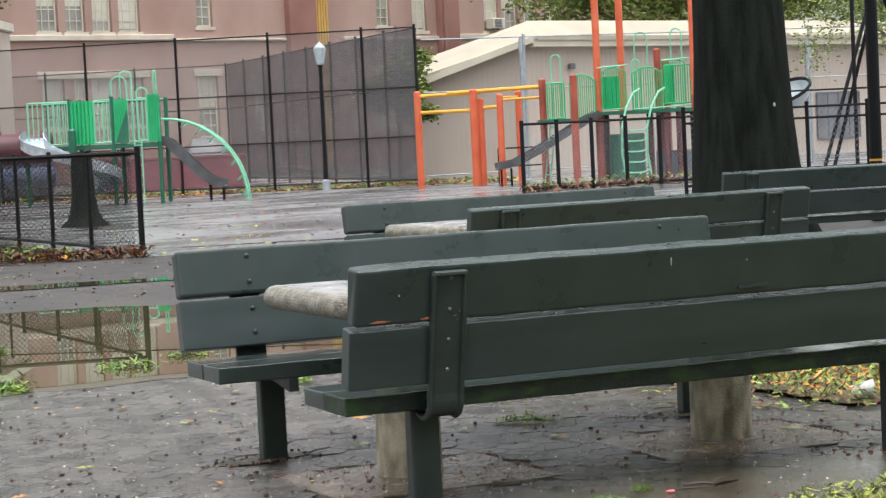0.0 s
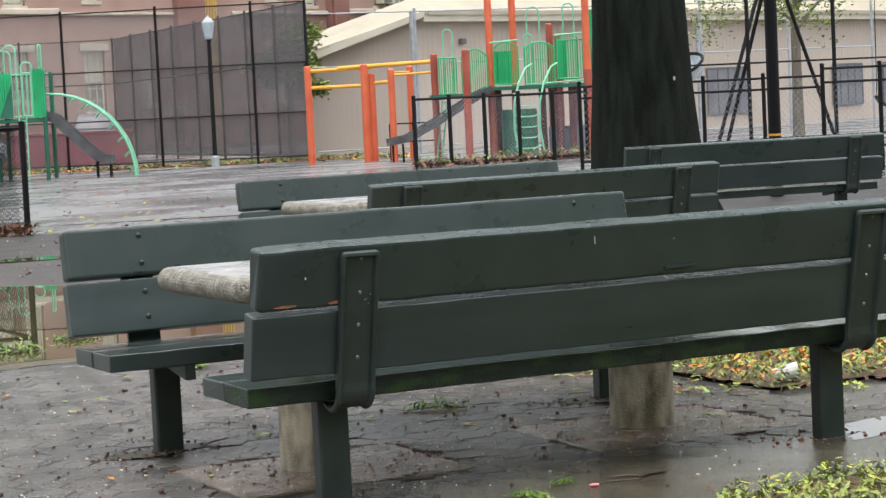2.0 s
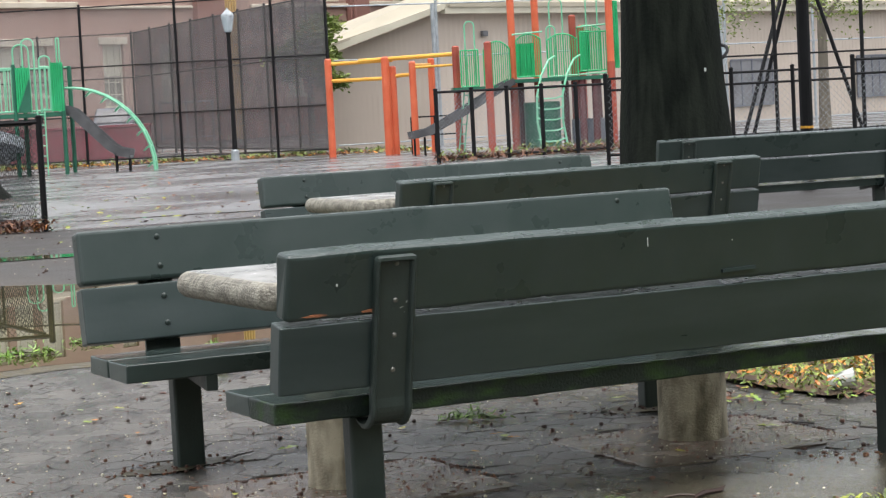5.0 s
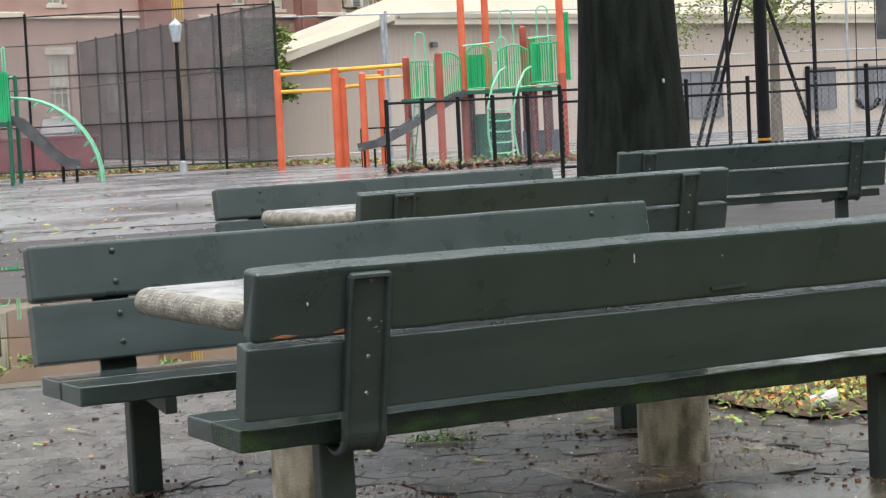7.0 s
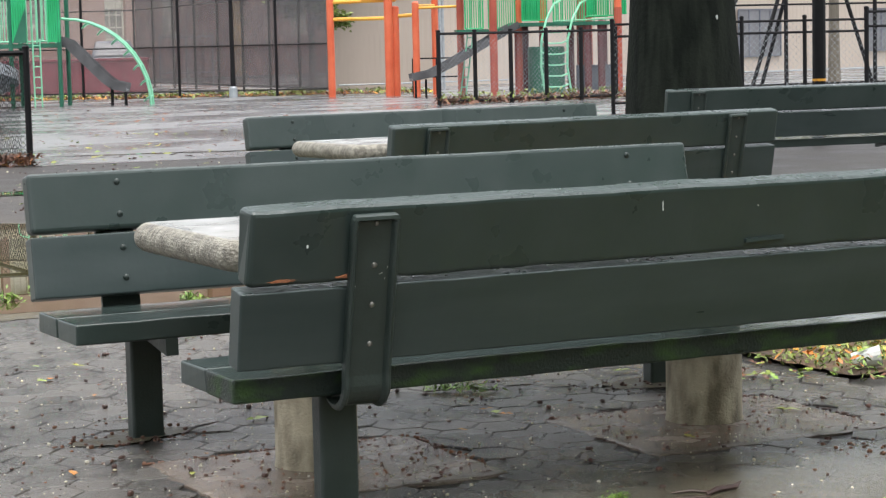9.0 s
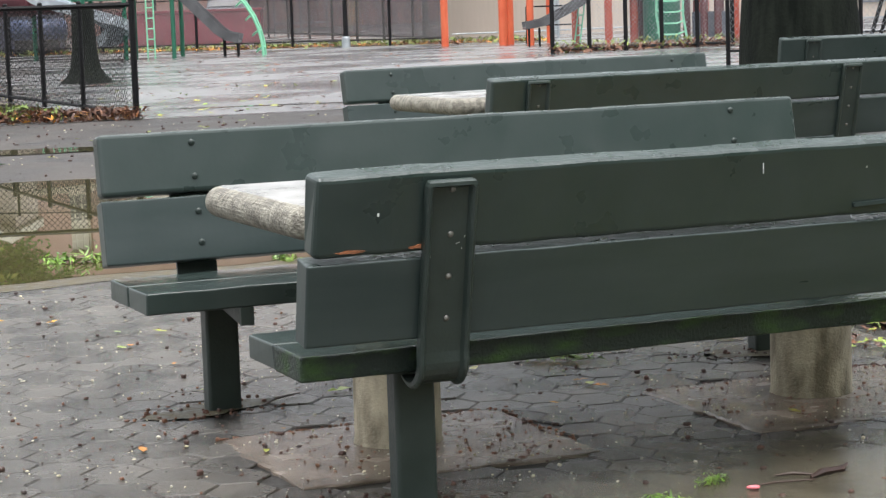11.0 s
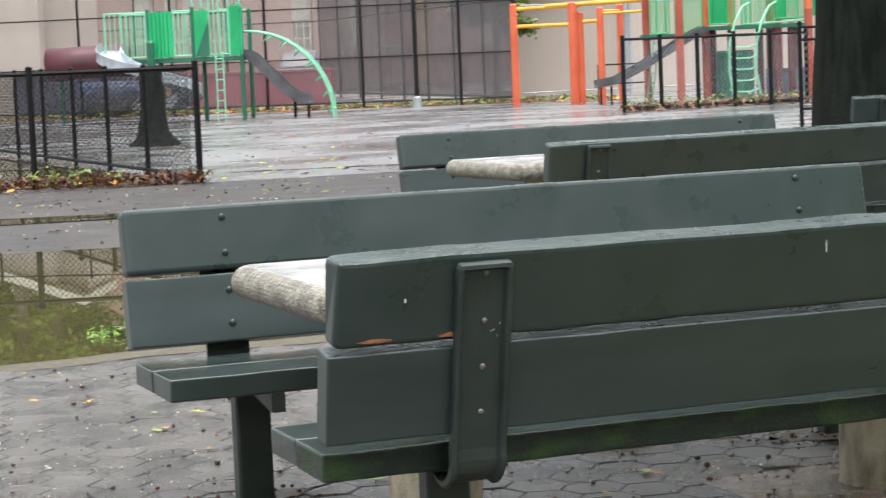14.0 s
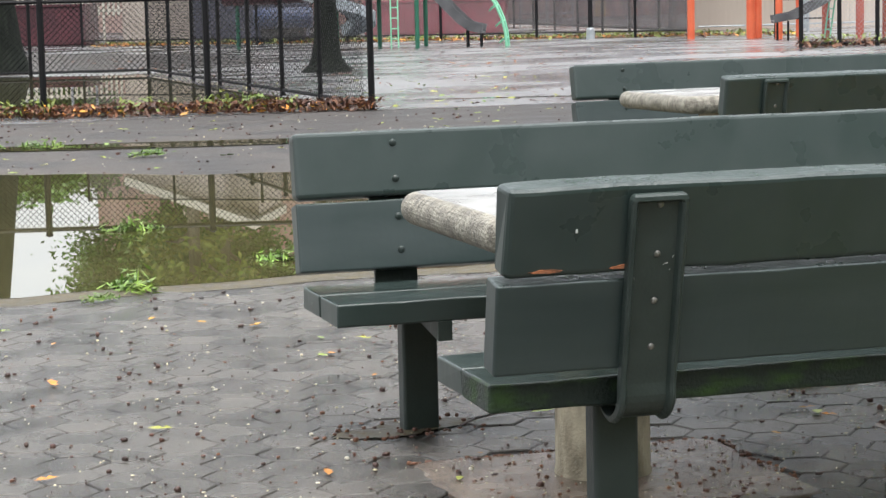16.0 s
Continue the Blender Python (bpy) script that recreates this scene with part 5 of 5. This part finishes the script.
v = [bm.verts.new(p) for p in ((-1.6, 0.1, 0.94), (1.2, 0.1, 0.94), (1.2, 1.6, 0.94), (-1.6, 1.6, 0.94), (-1.1, 0.25, 1.55), (0.6, 0.25, 1.55), (0.6, 1.45, 1.55), (-1.1, 1.45, 1.55))]
for f in ((0, 3, 2, 1), (4, 5, 6, 7), (0, 1, 5, 4), (1, 2, 6, 5), (2, 3, 7, 6), (3, 0, 4, 7)):
    bm.faces.new([v[i] for i in f])
soften(bm, 0.08, 3)
cabin = part("cabin", bm, GREY_P, car)
bm = B()
v = [bm.verts.new((x, y, z)) for x, z in ((-1.60, 1.02), (-1.24, 1.46), (-1.50, 1.02), (-1.14, 1.46)) for y in (0.28, 1.42)]
for f in ((0, 1, 3, 2), (4, 6, 7, 5), (0, 2, 6, 4), (1, 5, 7, 3), (2, 3, 7, 6), (0, 4, 5, 1)):
    bm.faces.new([v[i] for i in f])
part("rear_window", bm, DARKWIN, cabin, "grey rear window")
for x in (-1.35, 1.35):
    for y in (-0.02, 1.55):
        bm = B()
        tube(bm, [(x, y, 0.31), (x, y + 0.17, 0.31)], 0.31, 18)
        part("wheel", bm, BLACK, car)

rail = thing("pipe_rail", "pale pipe rail standing behind the dark windscreen", "railing", far(-6.1, 72.0))
for x in (0.0, 0.85, 1.7):
    bm = B()
    tube(bm, [(x, 0, -0.02), (x, 0, 1.62)], 0.028, 8)
    part("post", bm, GALV, rail)
for z in (0.42, 1.58):
    bm = B()
    tube(bm, [(-0.05, 0, z), (1.75, 0, z)], 0.028, 8)
    part("bar", bm, GALV, rail)

# ---- unseen foliage belt added behind the standpoint, to close it and dim light ----
bm = B()
rnd = random.Random(9)
N = 90
prev = None
for k in range(N + 1):
    a = radians(185 + 170 * k / N)
    x, y = 2 + 17 * math.cos(a), -2 + 15 * math.sin(a)
    # raised along the later part of the arc, to darken bench fronts more
    h = (5.0 + 1.8 * noise.noise((k * 0.21, 0.3, 0)) + 1.2 * noise.noise((k * 0.9, 2.3, 0))) * (1 + 0.5 * min(1, max(0, k / N - 0.32) * 4))
    row = [bm.verts.new((x * (1 + 0.06 * noise.noise((k * 0.5, z * 0.6, 4))), y * (1 + 0.06 * noise.noise((k * 0.5, z * 0.6, 9))), h * z / 8 - 0.05 * (z == 0))) for z in range(9)]
    if prev:
        for i in range(8):
            bm.faces.new((prev[i], row[i], row[i + 1], prev[i + 1]))
    prev = row
solid("backdrop", bm, LEAF, pose(0, 0, 0), "unseen belt of dark green foliage added to dim light from behind", "trees", kind="structure")


# ---- planted beds, weeds and litter ----
def leafy(name, pts, size, material, label, category, seed, lift=(0.0, 0.08), tilt=0.5, kind="stuff"):
    """Many small pointed leaves lying or standing about the given spots."""
    rnd = random.Random(seed)
    verts, faces = [], []
    for x, y, z in pts:
        s = size * rnd.uniform(0.55, 1.25)
        a = rnd.uniform(0, 2 * math.pi)
        h = z + rnd.uniform(*lift)
        d = Vector((math.cos(a), math.sin(a), rnd.gauss(0, tilt))).normalized() * s
        w = Vector((-math.sin(a), math.cos(a), rnd.gauss(0, tilt))).normalized() * s * 0.42
        c = Vector((x, y, h))
        k = len(verts)
        up = Vector((0, 0, s * 0.12))
        verts += [c - d, c - d * 0.25 - w + up, c + d * 0.1 - w * 0.5, c + d * 0.35 - w * 0.9 + up, c + d, c + d * 0.35 + w * 0.9 + up, c + d * 0.1 + w * 0.5, c - d * 0.25 + w + up]
        for v in verts[k:]:
            v.z = max(v.z, z + 0.002)
        faces.append(tuple(range(k, k + 8)))
    me = bpy.data.meshes.new(name)
    me.from_pydata(verts, [], faces)
    me.materials.append(material)
    return tagged(new(name, me), label, category, "", kind)


def scatter(seed, n, x0, x1, y0, y1, test=None, z=0.0):
    rnd, out = random.Random(seed), []
    while len(out) < n:
        x, y = rnd.uniform(x0, x1), rnd.uniform(y0, y1)
        if test is None or test(x, y):
            out.append((x, y, z))
    return out


def near_bed(x, y):
    return y < -0.42 + 0.10 * noise.noise((x * 3, 0, 5)) - max(0, 1.02 - x) * 0.9


def right_bed(x, y):
    return x > 2.42 + 0.12 * noise.noise((0, y * 2, 8)) - 0.06 * (y - 2) and y > 1.35 + 0.1 * noise.noise((x * 2, 0, 1))


def paved(x, y):
    return not (near_bed(x, y) or right_bed(x, y))


for nm, (x0, x1, y0, y1), test in (("near", (0.4, 4.2, -2.2, -0.1), near_bed), ("right", (2.2, 5.4, 1.2, 4.6), right_bed)):
    bm = B()
    n = 44
    cells = {}
    for i in range(n + 1):
        for j in range(n + 1):
            x, y = x0 + (x1 - x0) * i / n, y0 + (y1 - y0) * j / n
            if test(x, y):
                cells[i, j] = bm.verts.new((x, y, 0.006 + 0.022 * abs(noise.noise((x * 5, y * 5, 2)))))
    for i, j in cells:
        q = [cells.get(k) for k in ((i, j), (i + 1, j), (i + 1, j + 1), (i, j + 1))]
        if all(q):
            bm.faces.new(q)
    solid("planting_bed", bm, SOIL, pose(0, 0, 0), "dark soil bed under weeds and fallen leaves", "ground", kind="structure")
leafy("weeds", scatter(21, 7600, 0.6, 3.4, -1.5, -0.1, near_bed), 0.015, LEAF_Y, "low green weeds at the paving's edge", "weeds", 1, (0.0, 0.06), 0.8)
leafy("fallen_leaves", scatter(22, 1500, 0.6, 3.4, -1.5, -0.1, near_bed), 0.019, LEAF_F, "bright yellow-green fallen leaves", "leaves", 2, (0.02, 0.065), 0.6)
leafy("weeds", scatter(23, 15000, 2.2, 5.4, 1.2, 4.6, right_bed), 0.016, LEAF_Y, "low green weeds beside the table", "weeds", 3, (0.0, 0.08), 0.8)
leafy("fallen_leaves", scatter(24, 2200, 2.2, 5.4, 1.2, 4.6, right_bed), 0.021, LEAF_F, "yellow-green fallen leaves", "leaves", 4, (0.03, 0.09), 0.6)
leafy("fallen_leaves", scatter(25, 2400, 2.2, 5.4, 1.2, 4.6, right_bed), 0.023, LEAF_O, "orange fallen leaves among weeds", "leaves", 5, (0.03, 0.09), 0.6)
def fringe(x, y):
    return paved(x, y) and (right_bed(x + 0.28, y + 0.22) or near_bed(x, y - 0.16)) and noise.noise((x * 4, y * 4, 3)) > -0.1


leafy("fallen_leaves", scatter(26, 260, 1.0, 5.0, -0.7, 4.2, fringe, 0.004), 0.024, LEAF_F, "yellow leaves strewn along the bed's edge", "leaves", 17, (0, 0.012), 0.3)
leafy("dead_leaves", scatter(27, 320, 1.0, 5.0, -0.7, 4.2, fringe, 0.004), 0.022, LEAF_B, "brown leaves strewn along the bed's edge", "leaves", 18, (0, 0.012), 0.3)
rnd = random.Random(30)
foot = []
for k in range(5600):
    t = rnd.uniform(0, 5)
    p = C0 + t * FD
    foot.append((p.x + rnd.gauss(0, 0.10), p.y - 0.12 + rnd.gauss(0, 0.12), -0.01))
leafy("dead_leaves", foot[:4300], 0.040, LEAF_B, "brown dead leaves heaped along the low fence", "leaves", 6, (0.0, 0.13), 0.8)
leafy("fallen_leaves", foot[4300:4600], 0.042, LEAF_O, "orange leaves along the low fence", "leaves", 26, (0.0, 0.12), 0.6)
leafy("weeds", [p for p in foot[4600:] if noise.noise((p[0] * 1.2, 0, 3)) > -0.05], 0.045, LEAF_Y, "green weeds among dead leaves", "weeds", 7, (0.05, 0.19), 0.8)
foot = []
for k in range(2200):
    s = rnd.random()
    p = spot(1.7 + 4.2 * s, 44.4 + 1.9 * s + rnd.gauss(0.3, 0.5))
    foot.append((p.x, p.y, -0.01))
leafy("dead_leaves", foot[:1500], 0.07, LEAF_B, "brown leaves along the fence by the climbing frame", "leaves", 8, (0, 0.12), 0.7)
leafy("weeds", foot[1500:1850], 0.06, LEAF_Y, "pale weeds along the fence", "weeds", 9, (0.02, 0.22), 0.9)
foot = []
for k in range(5200):
    s = rnd.random()
    p = spot(-16 + 18 * s, 58.4 - 3.0 * s + rnd.gauss(0, 0.5))
    foot.append((p.x, p.y, -0.01))
leafy("dead_leaves", foot[:1200], 0.07, LEAF_O, "orange leaves along the tall fence", "leaves", 10, (0, 0.05), 0.4)
leafy("dead_leaves", foot[1200:3800], 0.07, LEAF_B, "brown leaves along the tall fence", "leaves", 19, (0, 0.05), 0.4)
leafy("weeds", foot[3800:], 0.075, LEAF_Y, "grass tufts along the tall fence", "weeds", 11, (0.0, 0.12), 0.9)


# single large leaves and twigs that can be told apart
leafy("fallen_leaves", scatter(40, 34, -1.8, 1.2, 0.9, 4.6, paved, 0.006), 0.034, LEAF_O, "orange leaves scattered on wet paving", "leaves", 12, (0, 0.004), 0.12)
leafy("fallen_leaves", scatter(41, 40, -1.8, 2.6, 0.0, 4.6, paved, 0.006), 0.036, LEAF_F, "green and yellow leaves scattered on wet paving", "leaves", 13, (0, 0.004), 0.12)
leafy("fallen_leaves", scatter(42, 90, -3, 6, 11.5, 18, None, -0.01), 0.055, LEAF_F, "yellow leaves on the wet path", "leaves", 14, (0, 0.004), 0.15)
leafy("dead_leaves", scatter(43, 500, 3.5, 16, 18.5, 40, None, -0.008), 0.06, LEAF_B, "brown leaves scattered over the court", "leaves", 15, (0, 0.01), 0.25)
leafy("fallen_leaves", scatter(44, 130, 3.5, 12, 18.5, 26, None, -0.008), 0.06, LEAF_F, "yellow leaves scattered over the court", "leaves", 16, (0, 0.01), 0.25)


def crumbs(name, pts, size, material, label, seed):
    rnd = random.Random(seed)
    verts, faces = [], []
    for x, y, z in pts:
        s = size * rnd.uniform(0.5, 1.4)
        k = len(verts)
        a = rnd.uniform(0, 6.28)
        w, h = rnd.uniform(0.45, 1.0), rnd.uniform(0.35, 1.0)
        for f, up in ((0.8, -0.2), (1.0, 0.45), (0.6, 0.95)):
            for q in range(6):
                e, g = s * f * math.cos(q * 1.047) * rnd.uniform(0.8, 1.15), s * f * w * math.sin(q * 1.047) * rnd.uniform(0.8, 1.15)
                verts.append((x + e * math.cos(a) - g * math.sin(a), y + e * math.sin(a) + g * math.cos(a), z + s * up * h))
        for r in (0, 6):
            for q in range(6):
                faces.append((k + r + q, k + r + (q + 1) % 6, k + r + 6 + (q + 1) % 6, k + r + 6 + q))
        faces.append(tuple(k + 12 + q for q in range(6)))
    me = bpy.data.meshes.new(name)
    me.from_pydata(verts, [], faces)
    me.materials.append(material)
    me.polygons.foreach_set("use_smooth", [True] * len(me.polygons))
    return tagged(new(name, me), label, "litter", "", "stuff")


crumbs("acorn_litter", scatter(50, 400, -2.6, 2.6, -0.25, 4.8, paved, 0.003), 0.0095, LITTER, "dark acorn husks and crumbs on the paving", 1)
crumbs("seed_litter", scatter(51, 560, -2.6, 2.6, -0.25, 4.8, paved, 0.003), 0.0055, PALE_LIT, "pale seeds and crumbs on the paving", 2)
for n, (cx, cy) in enumerate(((1.885 - 0.0, 1.73), (1.885 - 1.92, 1.73), (0.0, 0.31), (1.92, 0.31))):
    solid("soil_patch", blob(cx - 0.05, cy + (0.02 if n < 2 else -0.02), 0.20, 0.10, 2.2 + n * 3.7, 0.0034, 0.45, turn=0.2), DIRT, pose(0, 0, 0), "brown mossy dirt gathered round a bench leg", "dirt", kind="structure")
    crumbs("dirt_litter", scatter(60 + n, 60, cx - 0.32, cx + 0.2, cy - 0.14, cy + 0.14, paved, 0.005), 0.008, LEAF_B if n % 2 else LITTER, "brown leaf crumbs and husks round a bench leg", 7 + n)
rnd = random.Random(71)
for n, cx in enumerate((0.25, 1.60)):
    seam = [(cx - 0.44 + 0.86 * t, 1.297 + rnd.gauss(0, 0.006), 0.002) for t in (rnd.random() for _ in range(110))]
    seam += [(cx + 0.42 + rnd.gauss(0, 0.012), 0.75 + 0.55 * t, 0.002) for t in (rnd.random() for _ in range(50))]
    crumbs("dirt_litter", seam, 0.0065, LITTER if n else LEAF_B, "dark leaf crumbs gathered along the slab's seam", 31 + n)
for n, cx in enumerate((0.25, 1.60)):
    crumbs("grit", scatter(90 + n, 130, cx - 0.40, cx + 0.40, 0.62, 1.28, None, 0.004), 0.0040, PALE_LIT, "pale grit and seeds strewn over the footing slab", 41 + n)
    crumbs("grit", scatter(92 + n, 150, cx - 0.40, cx + 0.40, 0.62, 1.28, None, 0.004), 0.0055, LEAF_B, "brown grit and husks strewn over the footing slab", 43 + n)
crumbs("grit", scatter(95, 900, -1.6, 2.4, 0.1, 3.4, paved, 0.003), 0.0030, PALE_LIT, "fine pale grit on the wet paving", 45)
crumbs("grit", scatter(96, 900, -1.6, 2.4, 0.1, 3.4, paved, 0.003), 0.0040, LITTER, "fine dark grit on the wet paving", 46)
crumbs("acorn_litter", scatter(58, 260, -2.6, 2.6, -0.25, 4.8, paved, 0.003), 0.007, LEAF_B, "broken brown acorn shells on the paving", 5)
crumbs("seed_litter", scatter(52, 260, -4, 7, 11.5, 18.5, None, -0.012), 0.010, PALE_LIT, "pale crumbs on the wet path", 3)
crumbs("acorn_litter", scatter(53, 500, -4, 9, 10.8, 19, None, -0.012), 0.014, LITTER, "dark crumbs on the wet path", 4)


def sprig(x, y, z, size, seed, group, material=LEAF_G, n=150):
    """A fallen leafy twig: a stem with narrow leaves about it."""
    rnd = random.Random(seed)
    ob = thing("fallen_sprig", "fresh green leafy twig lying in the wet", "twig", pose(x, y, z), group)
    bm = B()
    a = rnd.uniform(0, 6.28)
    tube(bm, [(-size * math.cos(a), -size * math.sin(a), 0.004), (0, 0, size * 0.18), (size * math.cos(a), size * math.sin(a), 0.01)], size * 0.022, 5)
    part("stem", bm, LITTER, ob)
    verts, faces = [], []
    for k in range(n):
        t = rnd.uniform(-0.9, 1.0)
        c = Vector((t * size * math.cos(a) + rnd.gauss(0, 0.22) * size, t * size * math.sin(a) + rnd.gauss(0, 0.22) * size, 0.01 + abs(rnd.gauss(0, 0.2)) * size * (1 - abs(t) * 0.6)))
        d = Vector((rnd.gauss(0, 1), rnd.gauss(0, 1), rnd.gauss(0.1, 0.5))).normalized() * size * rnd.uniform(0.12, 0.26)
        w = d.cross(Vector((rnd.gauss(0, 0.4), rnd.gauss(0, 0.4), 1))).normalized() * size * 0.040
        i = len(verts)
        verts += [c - d, c - w, c + d, c + w]
        faces.append((i, i + 1, i + 2, i + 3))
        for v in verts[i:]:
            v.z = max(v.z, 0.003)
    me = bpy.data.meshes.new("foliage")
    me.from_pydata(verts, [], faces)
    me.materials.append(material)
    o = new("foliage", me)
    o.parent = ob


SPR = "fallen sprigs"
for k, (x, y, sz) in enumerate(((-0.36, 5.05, 0.17), (0.0, 7.4, 0.14), (0.48, 5.75, 0.15), (0.95, 6.1, 0.12), (-0.25, 14.4, 0.16), (0.25, 14.3, 0.18), (0.9, 12.9, 0.16), (-0.55, 4.75, 0.08), (1.35, 5.2, 0.10), (1.0, 4.2, 0.09), (1.18, 1.95, 0.11), (0.52, -0.05, 0.07), (0.72, 0.10, 0.05))):
    sprig(x, y, 0.0 if y < 4.8 else -0.006, sz, 60 + k, SPR)
tw = thing("twig", "short dark broken twig on wet paving", "twig", pose(1.02, 0.03, 0.006, 0, 0, 20))
bm = B()
tube(bm, [(-0.08, 0, 0.008), (-0.02, 0.012, 0.010), (0.05, 0.0, 0.008), (0.09, 0.014, 0.012)], [0.004, 0.009, 0.008, 0.003], 6)
part("stick", bm, LITTER, tw)
tw = thing("twig", "thin dark stem lying on the muddy paving", "twig", pose(0.86, 0.0, 0.007, 0, 0, -4))
bm = B()
tube(bm, [(-0.09, 0, 0.004), (-0.02, 0.006, 0.006), (0.09, -0.004, 0.004)], [0.0016, 0.003, 0.0018], 5)
part("stick", bm, LITTER, tw)
tw = thing("twig", "short dark twig on the muddy paving", "twig", pose(0.93, 0.06, 0.007, 0, 0, -22))
bm = B()
tube(bm, [(-0.05, 0, 0.004), (0.0, 0.006, 0.007), (0.05, -0.002, 0.004)], [0.002, 0.0045, 0.003], 5)
part("stick", bm, LITTER, tw)
bm = B()
bmesh.ops.create_uvsphere(bm, u_segments=12, v_segments=8, radius=0.016)
for v in bm.verts:
    v.co = Vector((v.co.x * 1.1 * (1 - 12 * v.co.x), v.co.y * 0.6, v.co.z * 0.35 + 0.006))
solid("petal", bm, PINK, pose(0.775, -0.01, 0.006, 0, 0, -20), "fallen pink petal on the muddy paving", "petal", smooth=True)
tw = thing("twig", "thin dark twig lying on the paving", "twig", pose(0.15, 1.75, 0.004, 0, 0, 40))
bm = B()
tube(bm, [(-0.12, 0, 0.006), (0, 0.02, 0.008), (0.12, 0.0, 0.006)], [0.002, 0.004, 0.002], 5)
part("stick", bm, LITTER, tw)
cup = thing("paper_cup", "crushed white paper cup in the weeds", "cup", pose(2.62, 1.52, 0.05, 80, 0, 60))
bm = B()
tube(bm, [(0, 0, -0.05), (0, 0, 0.05), (0, 0, 0.055)], [0.028, 0.038, 0.04], 14)
part("wall", bm, WHITE_SPOT, cup)

# ---- hexagonal pavers: nearest ones singly, the rest as one field ----
FLAT = 0.170
RAD = FLAT / math.sqrt(3)


def hexagon(bm, x, y, dz, shrink=0.975):
    lo, mid, hi = [], [], []
    for k in range(6):
        c, s = math.cos(k * math.pi / 3), math.sin(k * math.pi / 3)
        lo.append(bm.verts.new((x + RAD * shrink * c, y + RAD * shrink * s, -0.03 + dz)))
        mid.append(bm.verts.new((x + RAD * shrink * c, y + RAD * shrink * s, -0.004 + dz)))
        hi.append(bm.verts.new((x + RAD * (shrink - 0.035) * c, y + RAD * (shrink - 0.035) * s, dz)))
    for a, b in ((lo, mid), (mid, hi)):
        for k in range(6):
            bm.faces.new((a[k], a[(k + 1) % 6], b[(k + 1) % 6], b[k]))
    bm.faces.new(hi)


def on_pad(x, y):
    return any(cx - 0.42 - 0.02 < x < cx + 0.42 and 0.57 < y < 1.32 for cx in (0.25, 1.60))


bm = B()
edge = [bm.verts.new((-3.5 + 7 * k / 40, -1.3, -0.0065)) for k in range(41)] + [bm.verts.new((3.5 - 7 * k / 40, 5.30 + 0.16 * noise.noise((k * 0.35, 0, 3)), -0.0065)) for k in range(41)]
bm.faces.new(edge)
bmesh.ops.triangulate(bm, faces=bm.faces[:])
solid("joint_bed", bm, JOINT, pose(0, 0, 0), "dark wet sand in the paving joints", "ground", kind="structure")
bm = B()
v = [bm.verts.new(p) for p in ((-0.75, -0.7, 0.0056), (2.5, -0.7, 0.0056), (2.5, 0.64, 0.0056), (-0.75, 0.64, 0.0056))]
bm.faces.new(v)
solid("silt", bm, SILT, pose(0, 0, 0), "brown silt washed over the wet paving", "mud", kind="structure")
bm = B()
hexagon(bm, 0, 0, 0)
one = mesh_of(bm, "paver", PAVER)
field = B()
paving = thing("paving", "wet grey hexagonal paving with dark joints", "paving", pose(0, 0, 0), kind="structure")
turn = radians(-11)
rnd = random.Random(77)
singles = 0
for j in range(-10, 56):
    for i in range(-34, 40):
        a, b = i * RAD * 1.5, j * FLAT + (FLAT / 2 if i % 2 else 0)
        x, y = a * math.cos(turn) - b * math.sin(turn), a * math.sin(turn) + b * math.cos(turn)
        if not (-3.4 < x < 3.6 and -1.2 < y < 5.20 + 0.2 * noise.noise((x * 2, 0, 0))) or on_pad(x, y) or not paved(x, y + 0.05):
            continue
        dz = 0.0012 * rnd.gauss(0, 1)
        if -0.55 < x < 1.85 and 0.45 < y < 3.75 and singles < 300 and not (x > 0.9 and y > 2.6):
            o = new("paver", one)
            o.parent = paving
            o.matrix_local = pose(x, y, dz, rnd.gauss(0, 0.35), rnd.gauss(0, 0.35), math.degrees(turn) + 60 * rnd.randrange(6) + rnd.gauss(0, 0.6))
            singles += 1
        else:
            k = len(field.verts)
            hexagon(field, 0, 0, 0)
            field.verts.ensure_lookup_table()
            m = pose(x, y, dz, rnd.gauss(0, 0.35), rnd.gauss(0, 0.35), math.degrees(turn))
            for v in field.verts[k:]:
                v.co = m @ v.co
                v.co += Vector((noise.noise(v.co * 23), noise.noise(v.co * 23 + Vector((5, 9, 2))), 0)) * 0.007
f = part("paver_field", field, PAVER_J, paving, "hexagonal pavers farther off")
f["kind"] = "stuff"
